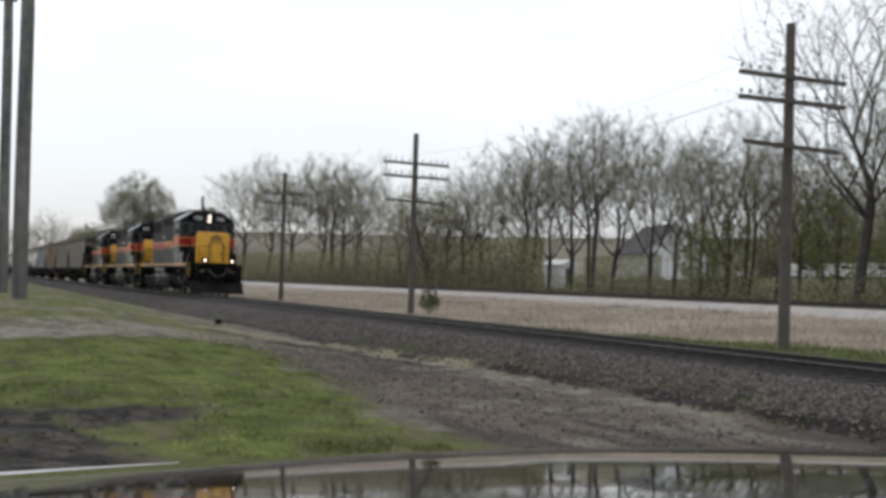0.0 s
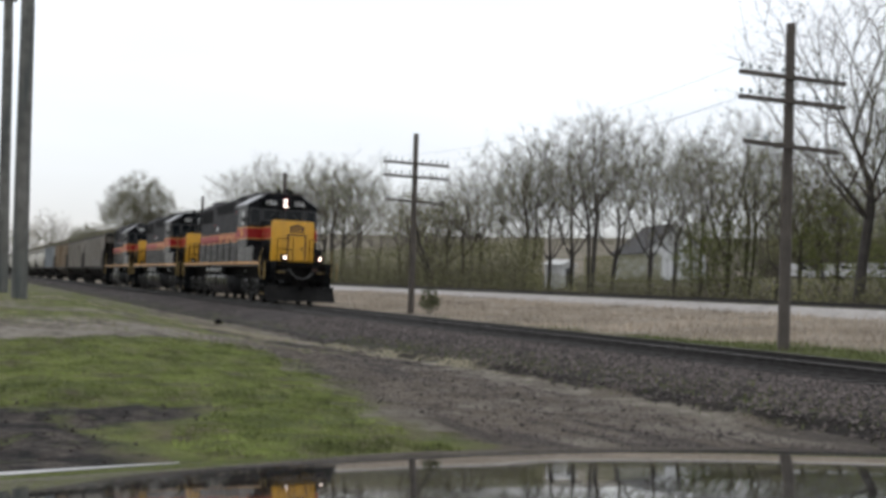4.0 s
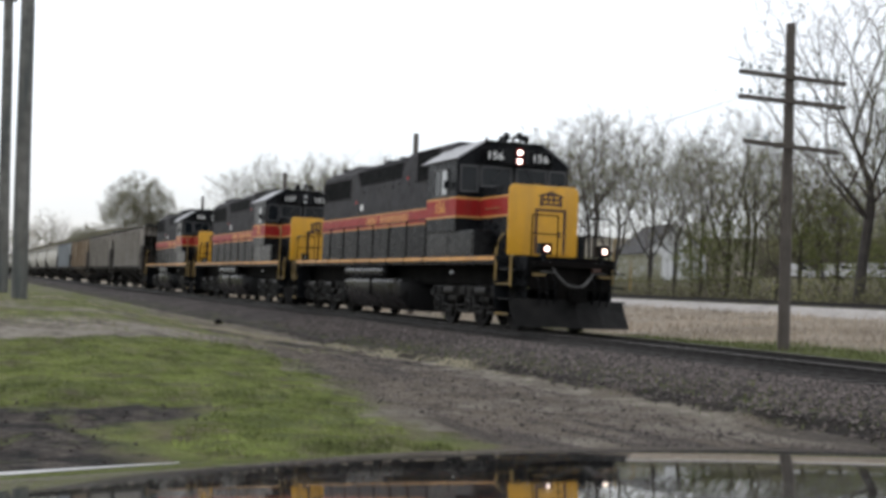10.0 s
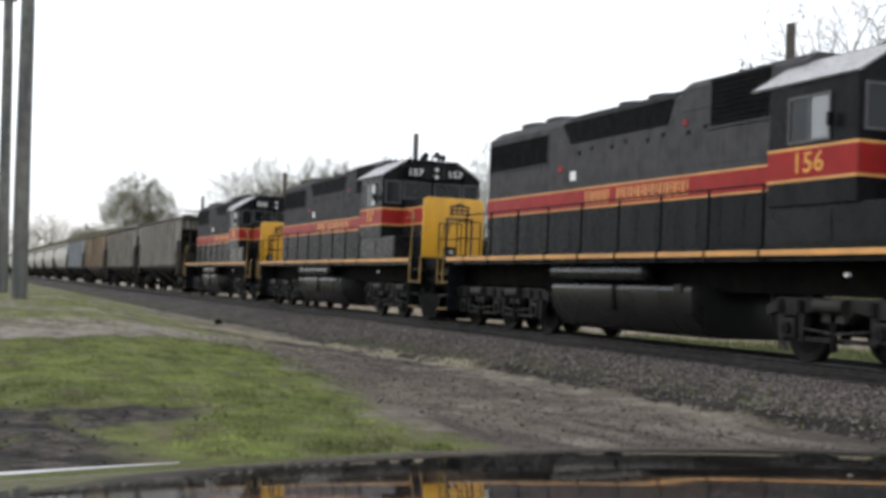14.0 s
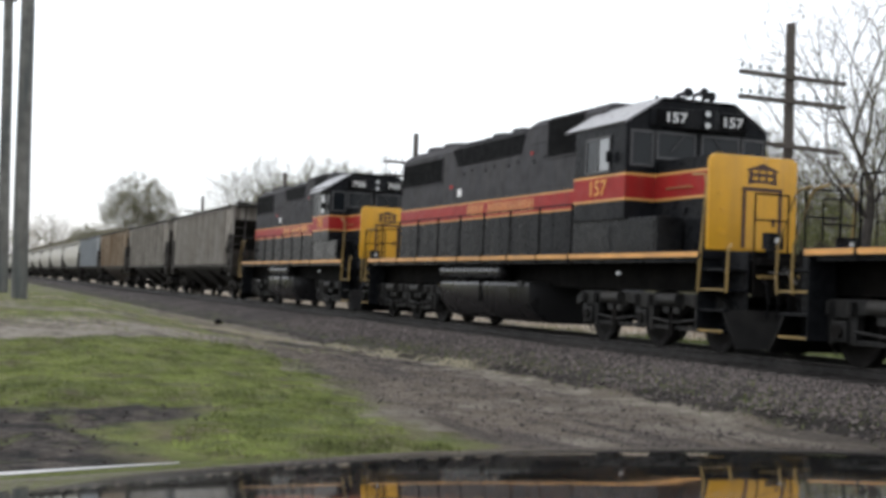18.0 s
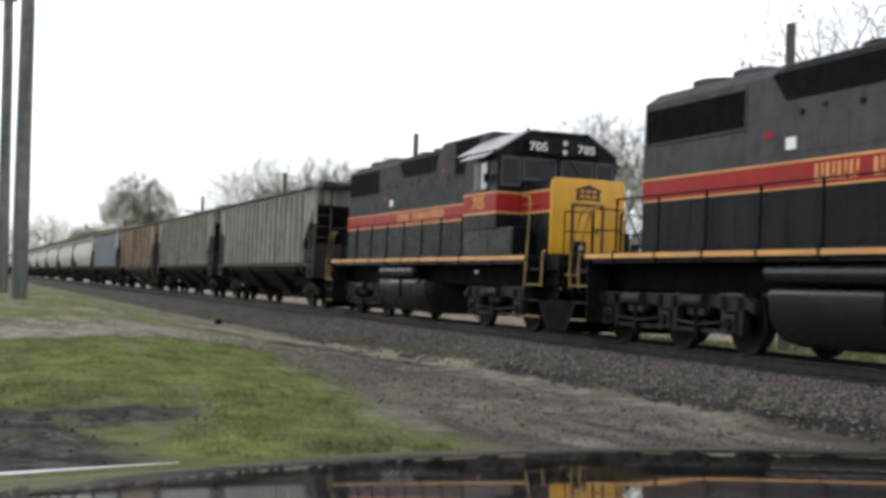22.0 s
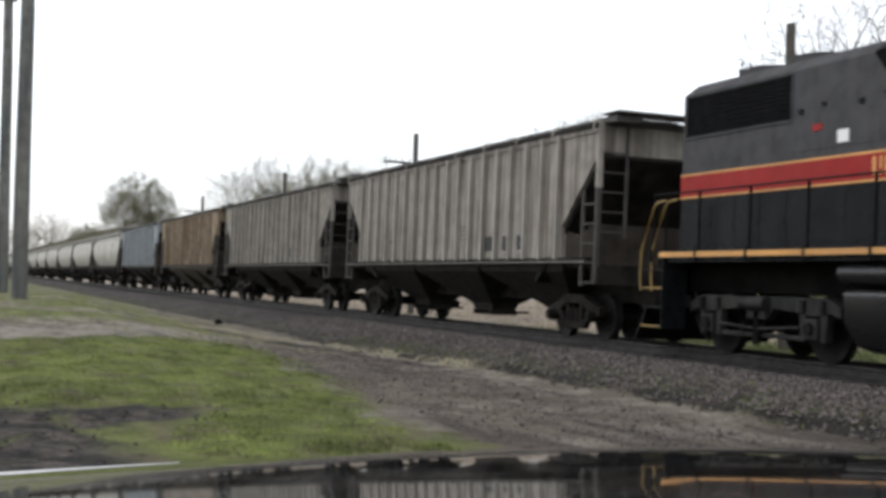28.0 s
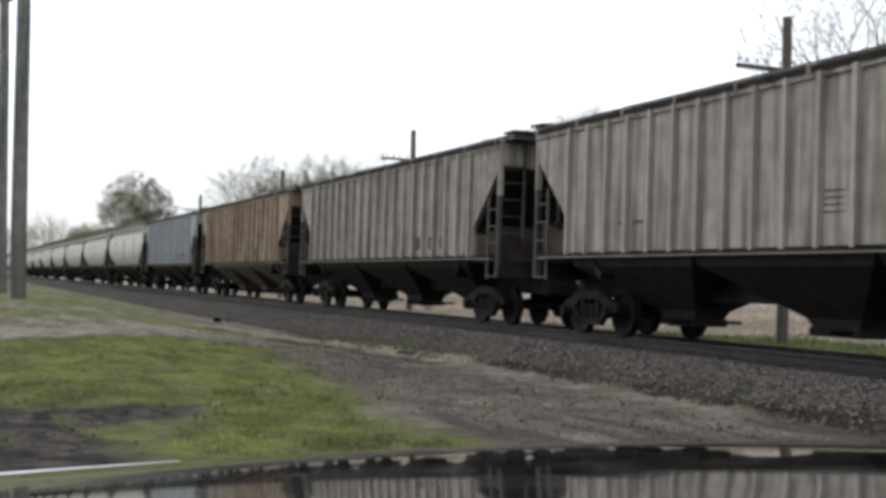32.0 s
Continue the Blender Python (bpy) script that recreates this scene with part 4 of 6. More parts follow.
        for y in (-0.9, -0.7, -0.5, 0.5, 0.7, 0.9):
            part("air_hose", Shape().tube([(x0 + sgn * 0.1, y, 1.25), (x0 + sgn * 0.26, y, 1.18), (x0 + sgn * 0.28, y * 0.96, 0.85), (x0 + sgn * 0.2, y * 0.93, 0.62)], 0.022, 6), M_RAILING, t)
        part("jumper_cable", Shape().tube([(x0 + sgn * (0.14 + 0.22 * (1 - q * q)), 0.58 * q, 1.04 + 0.55 * abs(q) ** 2.6) for q in (-1, -0.85, -0.65, -0.42, -0.2, 0, 0.2, 0.42, 0.65, 0.85, 1)], 0.024, 6), M_CABLE, t, "grey jumper cable")
        for y in (-0.82, 0.80):
            part("uncoupling_lever", Shape().tube([(x0 + sgn * 0.2, y, 1.36), (x0 + sgn * 0.26, y * 0.6, 1.34), (x0 + sgn * 0.28, y * 0.2, 1.05)], 0.018, 6), M_CABLE, t)
            part("glad_hand_bracket", Shape().box(*sorted((x0 + sgn * 0.08, x0 + sgn * 0.16)), y - 0.15, y + 0.15, 1.26, 1.31), M_GRAB, t, "faded yellow bracket")
        part("hose_coupling", Shape().box(*sorted((x0 + sgn * 0.24, x0 + sgn * 0.32)), 0.42, 0.62, 1.38, 1.46), M_BROWN, t, "dull red hose coupling", bevel=0.015)
        # plow
        pl = Shape()
        ring = lambda y, xo: [(x0 + sgn * (0.10 + xo), y, 0.74), (x0 + sgn * (0.20 + xo), y, 0.55), (x0 + sgn * (0.48 + xo), y, 0.13), (x0 + sgn * (0.44 + xo), y, 0.12), (x0 + sgn * (0.14 + xo), y, 0.53), (x0 + sgn * (0.04 + xo), y, 0.73)]
        pl.loft([ring(-1.42, -0.22), ring(-0.6, 0.06), ring(0, 0.14), ring(0.6, 0.06), ring(1.42, -0.22)])
        part("plow", pl, M_PLOW, t, "scuffed black pilot plow")
        # corner steps
        for k in (-1, 1):
            yo = k * 1.50
            xi = x0 - sgn * 0.80
            st = part("step_well", Shape().box(*sorted((x0 - sgn * 0.05, xi)), *sorted((k * 1.02, k * 1.05)), 0.35, 1.69).box(*sorted((xi - sgn * 0.02, xi)), *sorted((k * 1.02, k * 1.5)), 0.35, 1.6), M_BLACK, t)
            for z in (0.38, 0.72, 1.05, 1.38):
                part("step", Shape().box(*sorted((x0 - sgn * 0.08, xi)), *sorted((k * 1.05, k * 1.46)), z - 0.02, z + 0.015), M_BLACK, st)
                part("step_edge", Shape().box(*sorted((x0 - sgn * 0.08, xi)), *sorted((k * 1.46, k * 1.47)), z - 0.012, z + 0.018), M_GRAB, st, "yellow step edge") if z in (0.38, 1.05) else None
            if lit and sgn == 1:
                part("grab_rail", Shape().tube([(-0.58, yo, 1.0), (-0.58, yo, 1.66), (-0.60, yo - k * 0.08, 1.70)], 0.024, 6), M_GRAB, t, "yellow grab rail")
                part("grab_rail", Shape().tube([(-1.43, yo, 1.12), (-1.43, yo, 1.84), (-1.34, yo - k * 0.03, 2.05), (-1.20, yo - k * 0.08, 2.2)], 0.024, 6), M_GRAB, t, "yellow grab rail")
                continue
            if sgn == 1:
                part("grab_rail", Shape().tube([(x0 + 0.04, yo, 1.0), (x0 + 0.06, yo, 1.7), (x0 + 0.03, yo - k * 0.08, 1.78)], 0.021, 6), M_GRAB, t, "yellow grab rail")
                part("grab_rail", Shape().tube([(xi, yo, 1.0), (xi + 0.05, yo, 1.7), (xi + 0.16, yo, 2.80), (xi + 0.11, yo, 2.95), (xi - 0.25, yo, 2.97)], 0.021, 6), M_GRAB, t, "yellow grab rail")
                continue
            for gx in (x0 + 0.04, x0 + 0.42):
                part("grab_rail", Shape().tube([(gx + 0.03, yo, 1.0), (gx, yo, 1.25), (gx + 0.02, yo, 1.72), (gx + 0.40, yo, 2.45), (gx + 0.52, yo, 2.54), (gx + 0.80, yo, 2.57)], 0.021, 6), M_GRAB, t, "yellow grab rail")
    for k, m in ((-1, M_DITCH), (1, M_GREENLAMP)):
        d = part("ditch_light", Shape().box(-0.62, -0.41, k * 0.72 - 0.14, k * 0.72 + 0.13, 1.73, 1.99).cyl((-0.45, k * 0.72, 1.86), (-0.398, k * 0.72, 1.86), 0.10, 14).box(-0.66, -0.5, k * 0.72 - 0.05, k * 0.72 + 0.05, 1.58, 1.80), M_BLACK, t)
        # red ring stands for the reddish halo of a lit lamp
        part("lamp_ring", Shape().cyl((-0.40, k * 0.72, 1.86), (-0.393, k * 0.72, 1.86), 0.082, 14), M_RED if lit else M_BLACK, d)
        part("lens", Shape().cyl((-0.399, k * 0.72, 1.86), (-0.39, k * 0.72, 1.86), 0.055, 14), M_DITCH if lit else M_LAMP_OFF, d, "lit ditch light" if lit else "unlit ditch light")
    # side handrails
    for k in (-1, 1):
        y = k * 1.47
        x = hr + 0.1
        n = int((cr - 0.15 - x) / 1.42)
        for i in range(n + 1):
            px = x + (cr - 0.15 - x) * i / n
            part("stanchion", Shape().tube([(px, y, 1.62), (px, y, 2.68)], 0.026, 6).box(px - 0.03, px + 0.03, *sorted((k * 1.50, k * 1.545)), 1.5, 1.72), M_RAILING, t)
        part("handrail", Shape().tube([(x, y, 2.68), (cr - 0.15, y, 2.68)], 0.018, 6), M_RAILING, t)
    # fuel tank and reservoirs
    a, b = p["tank"]
    sec = [(-1.38, 0.98), (-1.44, 1.05), (-1.40, 0.62), (-1.15, 0.30), (-0.85, 0.22), (0.85, 0.22), (1.15, 0.30), (1.40, 0.62), (1.44, 1.05), (1.38, 1.10), (-1.38, 1.10)][1:]
    part("fuel_tank", Shape().prism(sec, a, b), M_TANK, t, "black fuel tank", bevel=0.04, smooth=True)
    for k in (-1, 1):
        part("air_reservoir", Shape().tube([(a - 0.25, k * 1.22, 1.33), (a - 0.2, k * 1.22, 1.33), (p["res"], k * 1.22, 1.33), (p["res"] + 0.05, k * 1.22, 1.33)], [0.08, 0.17, 0.17, 0.08], 14), M_TANK, t, "black air reservoir", smooth=True)
        part("fuel_filler", Shape().box(b - 0.5, b - 0.25, *sorted((k * 1.40, k * 1.47)), 0.98, 1.12), M_FRAME, t)
        part("tank_strap", Shape().box((a + b) / 2 - 0.05, (a + b) / 2 + 0.05, *sorted((k * 1.39, k * 1.455)), 0.62, 1.1), M_UNDER, t)
        part("marker_light", Shape().cyl((-4.2, k * 1.46, 1.30), (-4.2, k * 1.52, 1.30), 0.032, 8), M_LAMP_OFF, t)
    for cx in p["trucks"]:
        loco_truck(t, cx, p["axles"])
    TRAIN.append((t, front))
    return t


M_GRILLE2 = mat("grille_slats", (0.005, 0.005, 0.0055), 0.7, spec=0.05)
M_BLACK2 = mat("satin_grey_black_paint", (0.0055, 0.0061, 0.0072), 0.28, vary=0.2, dirt=(0.03, 0.029, 0.028), dirt_amount=0.35, spec=0.10)
M_TANK = mat("glossy_black_tank_paint", (0.010, 0.010, 0.0108), 0.30, vary=0.05, scale=0.6, grain=0.0, dirt=(0.020, 0.0185, 0.017), dirt_amount=0.25, dirt_scale=0.5, spec=0.4)
M_YELLOWMARK = mat("yellow_lettering_paint", (0.62, 0.30, 0.05), 0.5)

SIX = dict(hood_rear=-18.55, nose=-2.15, cab_rear=-6.10, cab_front=-4.02, rad=(-18.45, -15.22, 3.74, 4.36), filt=(-8.70, -6.95, 3.86, 4.66), dyn=(-14.45, -9.95, 4.06, 4.52),
           name=(-13.32, 0.96), fans=(-17.2, -15.9), vents=(-12.6, -11.4), tank=(-13.67, -8.3), res=-10.1, trucks=(-3.86, -17.12), axles=(2.07, 0.05, -2.07), raised=None, shade=False, door=0.17, horn=True)
FOUR = dict(hood_rear=-17.04, nose=-1.50, cab_rear=-5.15, cab_front=-3.12, rad=(-16.9, -13.85, 3.74, 4.44), filt=(-7.40, -5.75, 3.84, 4.70), dyn=(-11.9, -8.72, 4.06, 4.52),
            name=(-11.9, 0.92), fans=(-15.6, -14.2), vents=(-11.2, -10.0), tank=(-11.8, -8.0), res=-9.2, trucks=(-3.83, -14.2), axles=(1.37, -1.37), raised=(-8.48, -5.2), shade=True, door=-0.02, horn=False)
locomotive(1.45, 20.98, SIX, "156", True, "leading black and red diesel locomotive with lit headlights and yellow nose")
locomotive(-19.53, 20.98, SIX, "157", False, "black and red six-axle diesel locomotive with yellow nose, coupled second")
locomotive(-40.51, 18.03, FOUR, "705", False, "shorter four-axle black and red diesel locomotive with grey window awnings")


# ---- covered hopper cars
def freight_truck(parent, cx):
    t = part("truck", Shape().box(-0.25, 0.25, -1.0, 1.0, 0.36, 0.62), M_UNDER, parent, "rusty freight truck", at=pose(cx, 0, 0))
    for k in (-1, 1):
        y = sorted((k * 0.96, k * 1.10))
        fr = Shape()
        fr.prism([(-1.12, 0.64), (-0.85, 0.70), (-0.35, 0.88), (0.35, 0.88), (0.85, 0.70), (1.12, 0.64), (1.12, 0.46), (0.70, 0.52), (0.36, 0.70), (-0.36, 0.70), (-0.70, 0.52), (-1.12, 0.46)], *y, "y")
        fr.prism([(-0.78, 0.50), (-0.66, 0.54), (-0.34, 0.33), (0.34, 0.33), (0.66, 0.54), (0.78, 0.50), (0.42, 0.19), (-0.42, 0.19)], y[0] + 0.01, y[1] - 0.01, "y")
        for c in (-0.30, 0.30):
            fr.box(c - 0.05, c + 0.05, y[0] + 0.01, y[1] - 0.01, 0.32, 0.72)
        part("side_frame", fr, M_CARFRAME, t, "dusty cast side frame with open windows", bevel=0.012)
        part("spring_nest", Shape().cyl((-0.13, k * 1.05, 0.33), (-0.13, k * 1.05, 0.60), 0.075, 8).cyl((0.09, k * 1.05, 0.33), (0.09, k * 1.05, 0.60), 0.075, 8), M_CARFRAME, t)
        for c in (-0.889, 0.889):
            part("bearing_cap", Shape().cyl((c, k * 1.08, 0.457), (c, k * 1.20, 0.457), 0.11, 12), M_CARFRAME, t, smooth=True)
    for a in (0.889, -0.889):
        w = part("wheelset", WHEEL_CAR, M_STEEL, t, at=pose(a, 0, 0.457))
        WHEELS.append((w, (a, 0, 0.457), 0.457))


def hopper(front, n, paint, label, style, chute_paint, ribs=18, detail=True):
    """A covered hopper: ribbed or rounded body, sloped end sheets, three pairs of chutes, ladders and a roof walk."""
    t = thing("covered_hopper_car", label, "freight car", "freight cars of the train")
    e0, e1 = -n + 0.95, -0.95          # end sills
    b0, b1 = e0 + 0.05, e1 - 0.05
    top, low, hw = 4.14, 1.58, 1.53
    slope = 1.5                           # the end sheets slope in below this height of the side
    if style == "ribbed":
        s = Shape()
        side = [(b0, top), (b1, top), (b1, 3.60), (b1 - slope, 2.25), (b1 - slope, low), (b0 + slope, low), (b0 + slope, 2.25), (b0, 3.60)]
        s.prism(side, -hw, hw, "y")
        body = part("body", s, paint, t, label and "", bevel=0.012)
        for k in (-1, 1):
            y = sorted((k * hw, k * (hw + 0.105)))
            for i in range(ribs):
                x = b0 + slope + 0.12 + (b1 - b0 - 2 * slope - 0.24) * i / (ribs - 1)
                part("rib", Shape().box(x - 0.042, x + 0.042, *y, low, top - 0.05), RIB_PAINT.get(paint.name, paint), body)
            part("side_plate", Shape().box(b1 - slope, b1, *sorted((k * hw, k * (hw + 0.006))), 3.9, top), paint, body)
    else:
        rings = []
        for x, sc in ((b0, 0.97), (b1, 0.97)):
            ring = [(x, -1.2, low), (x, -1.52 * sc, low + 0.45), (x, -1.60 * sc, 2.7), (x, -1.52 * sc, 3.5), (x, -1.1, 4.15), (x, -0.5, 4.34), (x, 0.5, 4.34), (x, 1.1, 4.15),
                    (x, 1.52 * sc, 3.5), (x, 1.60 * sc, 2.7), (x, 1.52 * sc, low + 0.45), (x, 1.2, low)]
            rings.append(ring)
        r0 = [(b0 + slope, y * 0.97, max(z, 1.6)) if z < 2.6 else (b0, y, z) for _, y, z in rings[0]]
        r1 = [(b1 - slope, y * 0.97, max(z, 1.6)) if z < 2.6 else (b1, y, z) for _, y, z in rings[1]]
        body = part("body", Shape().loft([r0, r1]), paint, t, smooth=True)
        for k in (-1, 1):
            for x in (b0 + 4.5, (b0 + b1) / 2, b1 - 4.5):
                part("side_seam", Shape().box(x - 0.03, x + 0.03, *sorted((k * 1.50, k * 1.575)), 1.9, 3.4), paint, body)
    # side sill, roof, hatches and running boards
    for k in (-1, 1):
        # sill painted near black for the shadow line above the pale lip
        part("side_sill", Shape().box(b0 + 0.3, b1 - 0.3, *sorted((k * 1.46, k * 1.58)), 1.535, low + 0.03), M_HOPDARK, t, "side sill painted dark as the shadow line under the body side")
        part("sill_lip", Shape().box(b0 + 0.3, b1 - 0.3, *sorted((k * 1.50, k * 1.61)), 1.505, 1.535), M_LIP, t)
        part("top_chord", Shape().box(b0, b1, *sorted((k * 1.46, k * 1.58)), top - 0.12, top - 0.05), paint, t)
        if style == "ribbed":
            # near-black bar paints the shadow below the eave
            part("eave_angle", Shape().box(b0, b1, *sorted((k * 1.5, k * 1.60)), top - 0.05, top + 0.055), M_HOPDARK, t, "roof edge angle painted dark for the eave shadow")
    if style == "ribbed":
        part("roof", Shape().prism([(-1.5, top), (-1.45, top + 0.04), (-0.6, top + 0.16), (0.6, top + 0.16), (1.45, top + 0.04), (1.5, top)], b0, b1), M_HOPROOF, t, "dark dirty roof")
    walk_z = top + 0.17
    for k in (-1, 1):
        part("running_board", Shape().box(b0 - 0.45, b1 + 0.45, *sorted((k * 0.85, k * 1.40)), walk_z - 0.12, walk_z), M_HOPROOF, t, "steel roof walk")
        for i in range(ribs // 2 + 1):
            x = b0 + 0.1 + (b1 - b0 - 0.2) * i / (ribs // 2)
            part("walk_bracket", Shape().box(x - 0.03, x + 0.03, *sorted((k * 1.36, k * 1.612)), top - 0.06, walk_z - 0.06), paint, t)
    for i in range(5):
        x = b0 + (b1 - b0) * (i + 0.5) / 5
        part("roof_hatch", Shape().box(x - 1.3, x + 1.3, -0.42, 0.42, top + 0.14, walk_z + 0.08), M_HOPROOF, t, bevel=0.02)
    # end cross walks
    for x in (b0 - 0.28, b1 + 0.28):
        part("cross_walk", Shape().box(x - 0.32, x + 0.32, -1.45, 1.45, walk_z + 0.03, walk_z + 0.07), M_HOPROOF, t)
    # end structure: underframe, corner posts, ladders
    part("centre_sill", Shape().box(e0 - 0.2, e1 + 0.2, -0.35, 0.35, 0.74, 1.30), M_HOPDARK, t)
    for sgn, xe in ((1, e1), (-1, e0)):
        part("end_sill", Shape().box(*sorted((xe, xe - sgn * 0.28)), -1.5, 1.5, 1.08, 1.44), M_HOPDARK, t, bevel=0.01)
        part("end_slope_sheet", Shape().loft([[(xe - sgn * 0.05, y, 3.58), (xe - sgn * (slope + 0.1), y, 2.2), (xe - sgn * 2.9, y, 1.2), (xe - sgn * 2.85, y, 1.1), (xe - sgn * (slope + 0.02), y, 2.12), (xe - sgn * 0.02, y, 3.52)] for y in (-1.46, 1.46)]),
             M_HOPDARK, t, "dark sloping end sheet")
        part("end_bulkhead", Shape().box(*sorted((xe - sgn * 0.62, xe - sgn * 0.68)), -1.37, 1.37, 1.47, 2.28), M_ENDBROWN, t, "dark brown end bulkhead")
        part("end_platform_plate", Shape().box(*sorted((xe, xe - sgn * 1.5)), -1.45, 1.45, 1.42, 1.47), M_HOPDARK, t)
        part("coupler", Shape().box(*sorted((xe, xe + sgn * 0.62)), -0.11, 0.11, 0.75, 0.97).box(*sorted((xe + sgn * 0.58, xe + sgn * 0.94)), -0.16, 0.14, 0.71, 1.01), M_UNDER, t, bevel=0.03)
        part("brake_box", Shape().box(*sorted((xe - sgn * 0.7, xe - sgn * 1.1)), -0.9, -0.3, 1.5, 2.0), M_HOPDARK, t, bevel=0.02)
        for k in (-1, 1):
            part("corner_post", Shape().box(*sorted((xe - sgn * 0.02, xe - sgn * 0.12)), *sorted((k * 1.44, k * 1.55)), 2.95, top + 0.1), paint, t)
            part("lower_corner_post", Shape().box(*sorted((xe - sgn * 0.03, xe - sgn * 0.11)), *sorted((k * 1.45, k * 1.545)), 1.1, 2.95), M_LADDER, t, "grimy lower corner post")
            lad = part("side_ladder", Shape().box(*sorted((xe - sgn * 0.60, xe - sgn * 0.66)), *sorted((k * 1.50, k * 1.55)), 1.05, 2.95), M_LADDER, t, "steel ladder")
            for z in (1.12, 1.5, 1.88, 2.26, 2.64):
                part("rung", Shape().box(*sorted((xe - sgn * 0.08, xe - sgn * 0.62)), *sorted((k * 1.515, k * 1.55)), z - 0.015, z + 0.015), M_LADDER, lad)
            lad = part("end_ladder", Shape().box(*sorted((xe + sgn * 0.0, xe + sgn * 0.05)), *sorted((k * 0.93, k * 0.98)), 2.0, top), M_LADDER, t, "steel ladder")
            for z in (2.1, 2.48, 2.86, 3.24, 3.62):
                part("rung", Shape().box(*sorted((xe, xe + sgn * 0.03)), *sorted((k * 0.96, k * 1.46)), z - 0.015, z + 0.015), M_LADDER, lad)
            part("body_bolster_web", Shape().prism([(xe - sgn * 1.55, 2.2), (xe - sgn * 0.95, 1.46), (xe - sgn * 2.1, 1.46)], *sorted((k * 1.30, k * 1.36)), "y"), M_ENDBROWN, t)
            part("end_side_sheet", Shape().prism([(xe - sgn * 0.14, 1.46), (xe - sgn * 1.62, 1.46), (xe - sgn * 1.62, 2.16), (xe - sgn * 1.05, 2.05), (xe - sgn * 0.14, 2.30)], *sorted((k * 1.38, k * 1.42)), "y"), M_ENDBROWN, t, "dark brown sheet beside the end platform")
    # discharge chutes: each a pair of sloping sheets to an outlet gate
    m = (b0 + b1) / 2
    for x0, x1, g0, g1 in ((m + c - 2.255, m + c + 2.255, m + c - 0.55, m + c + 0.55) for c in (-4.55, 0.0, 4.55)):
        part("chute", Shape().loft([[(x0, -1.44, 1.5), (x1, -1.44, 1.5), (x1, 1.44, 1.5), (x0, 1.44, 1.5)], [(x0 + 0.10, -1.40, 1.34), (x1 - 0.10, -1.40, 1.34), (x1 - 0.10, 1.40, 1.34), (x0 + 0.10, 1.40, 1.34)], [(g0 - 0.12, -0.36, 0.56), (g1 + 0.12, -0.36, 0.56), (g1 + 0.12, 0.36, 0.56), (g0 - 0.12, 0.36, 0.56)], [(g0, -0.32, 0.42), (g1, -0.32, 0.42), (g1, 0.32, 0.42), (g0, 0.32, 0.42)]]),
             chute_paint, t, "dark discharge chute")
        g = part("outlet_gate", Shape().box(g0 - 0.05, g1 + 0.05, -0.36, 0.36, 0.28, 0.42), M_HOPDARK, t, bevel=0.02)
        part("gate_rack", Shape().cyl((g1 - 0.1, -0.75, 0.36), (g1 - 0.1, 0.75, 0.36), 0.03, 8), M_UNDER, g)
    for x in (e0 + 1.75, e1 - 1.75):
        freight_truck(t, x)
    # stencilled data panels and marks
    for k in (-1, 1):
        o = sorted((k * (hw + 0.0), k * (hw + 0.012)))
        if style == "ribbed":
            for j, (x, w) in enumerate(((b1 - 5.54, 0.65), (b1 - 4.5, 0.41), (b1 - 3.7, 0.42))):
                d = part("data_panel", Shape().box(x, x + w, *o, 1.79, 2.12), M_PANEL, t, "black stencilled data panel")
                if j:
                    part("panel_border", Shape().box(x - 0.03, x, *o, 1.75, 2.16).box(x + w, x + w + 0.03, *o, 1.75, 2.16).box(x, x + w, *o, 2.12, 2.16).box(x, x + w, *o, 1.75, 1.79), M_PALEMARK, d)
            for z in (2.08, 2.18, 2.28, 2.38):
                part("stencil_line", Shape().box(b1 - 7.1, b1 - 6.66, *o, z, z + 0.018), M_LADDER, t)
            for x in (b1 - 13.1, b1 - 12.5):
                part("stencil_mark", Shape().box(x, x + 0.3, *o, 2.1, 2.16), M_LADDER, t)
    TRAIN.append((t, front))
    return t


M_PANEL = mat("faded_black_panel_paint", (0.020, 0.018, 0.017), 0.7, vary=0.2)
M_HOPROOF = mat("dark_dirty_roof_paint", (0.055, 0.052, 0.048), 0.7, vary=0.3)
M_PALEMARK = mat("faded_white_stencil", (0.25, 0.235, 0.21), 0.6)
M_ENDBROWN = mat("streaked_brown_end_paint", (0.046, 0.039, 0.033), 0.85, vary=0.35, dirt=(0.02, 0.017, 0.015), dirt_amount=0.6, streak=True, spec=0.05)
M_LIP = mat("grimy_sill_paint", (0.12, 0.108, 0.095), 0.65, vary=0.3)
M_LADDER = mat("grimy_ladder_paint", (0.042, 0.037, 0.033), 0.65, vary=0.3)
M_CHUTE = mat("dark_brown_grey_paint", (0.020, 0.017, 0.015), 0.8, vary=0.3, dirt=(0.011, 0.0097, 0.0085), dirt_amount=0.7, streak=True, spec=0.2)
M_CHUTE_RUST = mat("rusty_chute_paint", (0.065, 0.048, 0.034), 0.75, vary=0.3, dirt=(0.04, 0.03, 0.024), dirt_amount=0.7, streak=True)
RIB_PAINT = {M_HOPPER.name: mat("cleaner_light_grey_paint", (0.285, 0.265, 0.238), 0.6, vary=0.15, dirt=(0.12, 0.10, 0.08), dirt_amount=0.6, streak=True),
             M_HOPPER2.name: mat("cleaner_grey_paint", (0.27, 0.25, 0.22), 0.6, vary=0.2, dirt=(0.10, 0.085, 0.07), dirt_amount=0.7, streak=True)}
place = -58.54
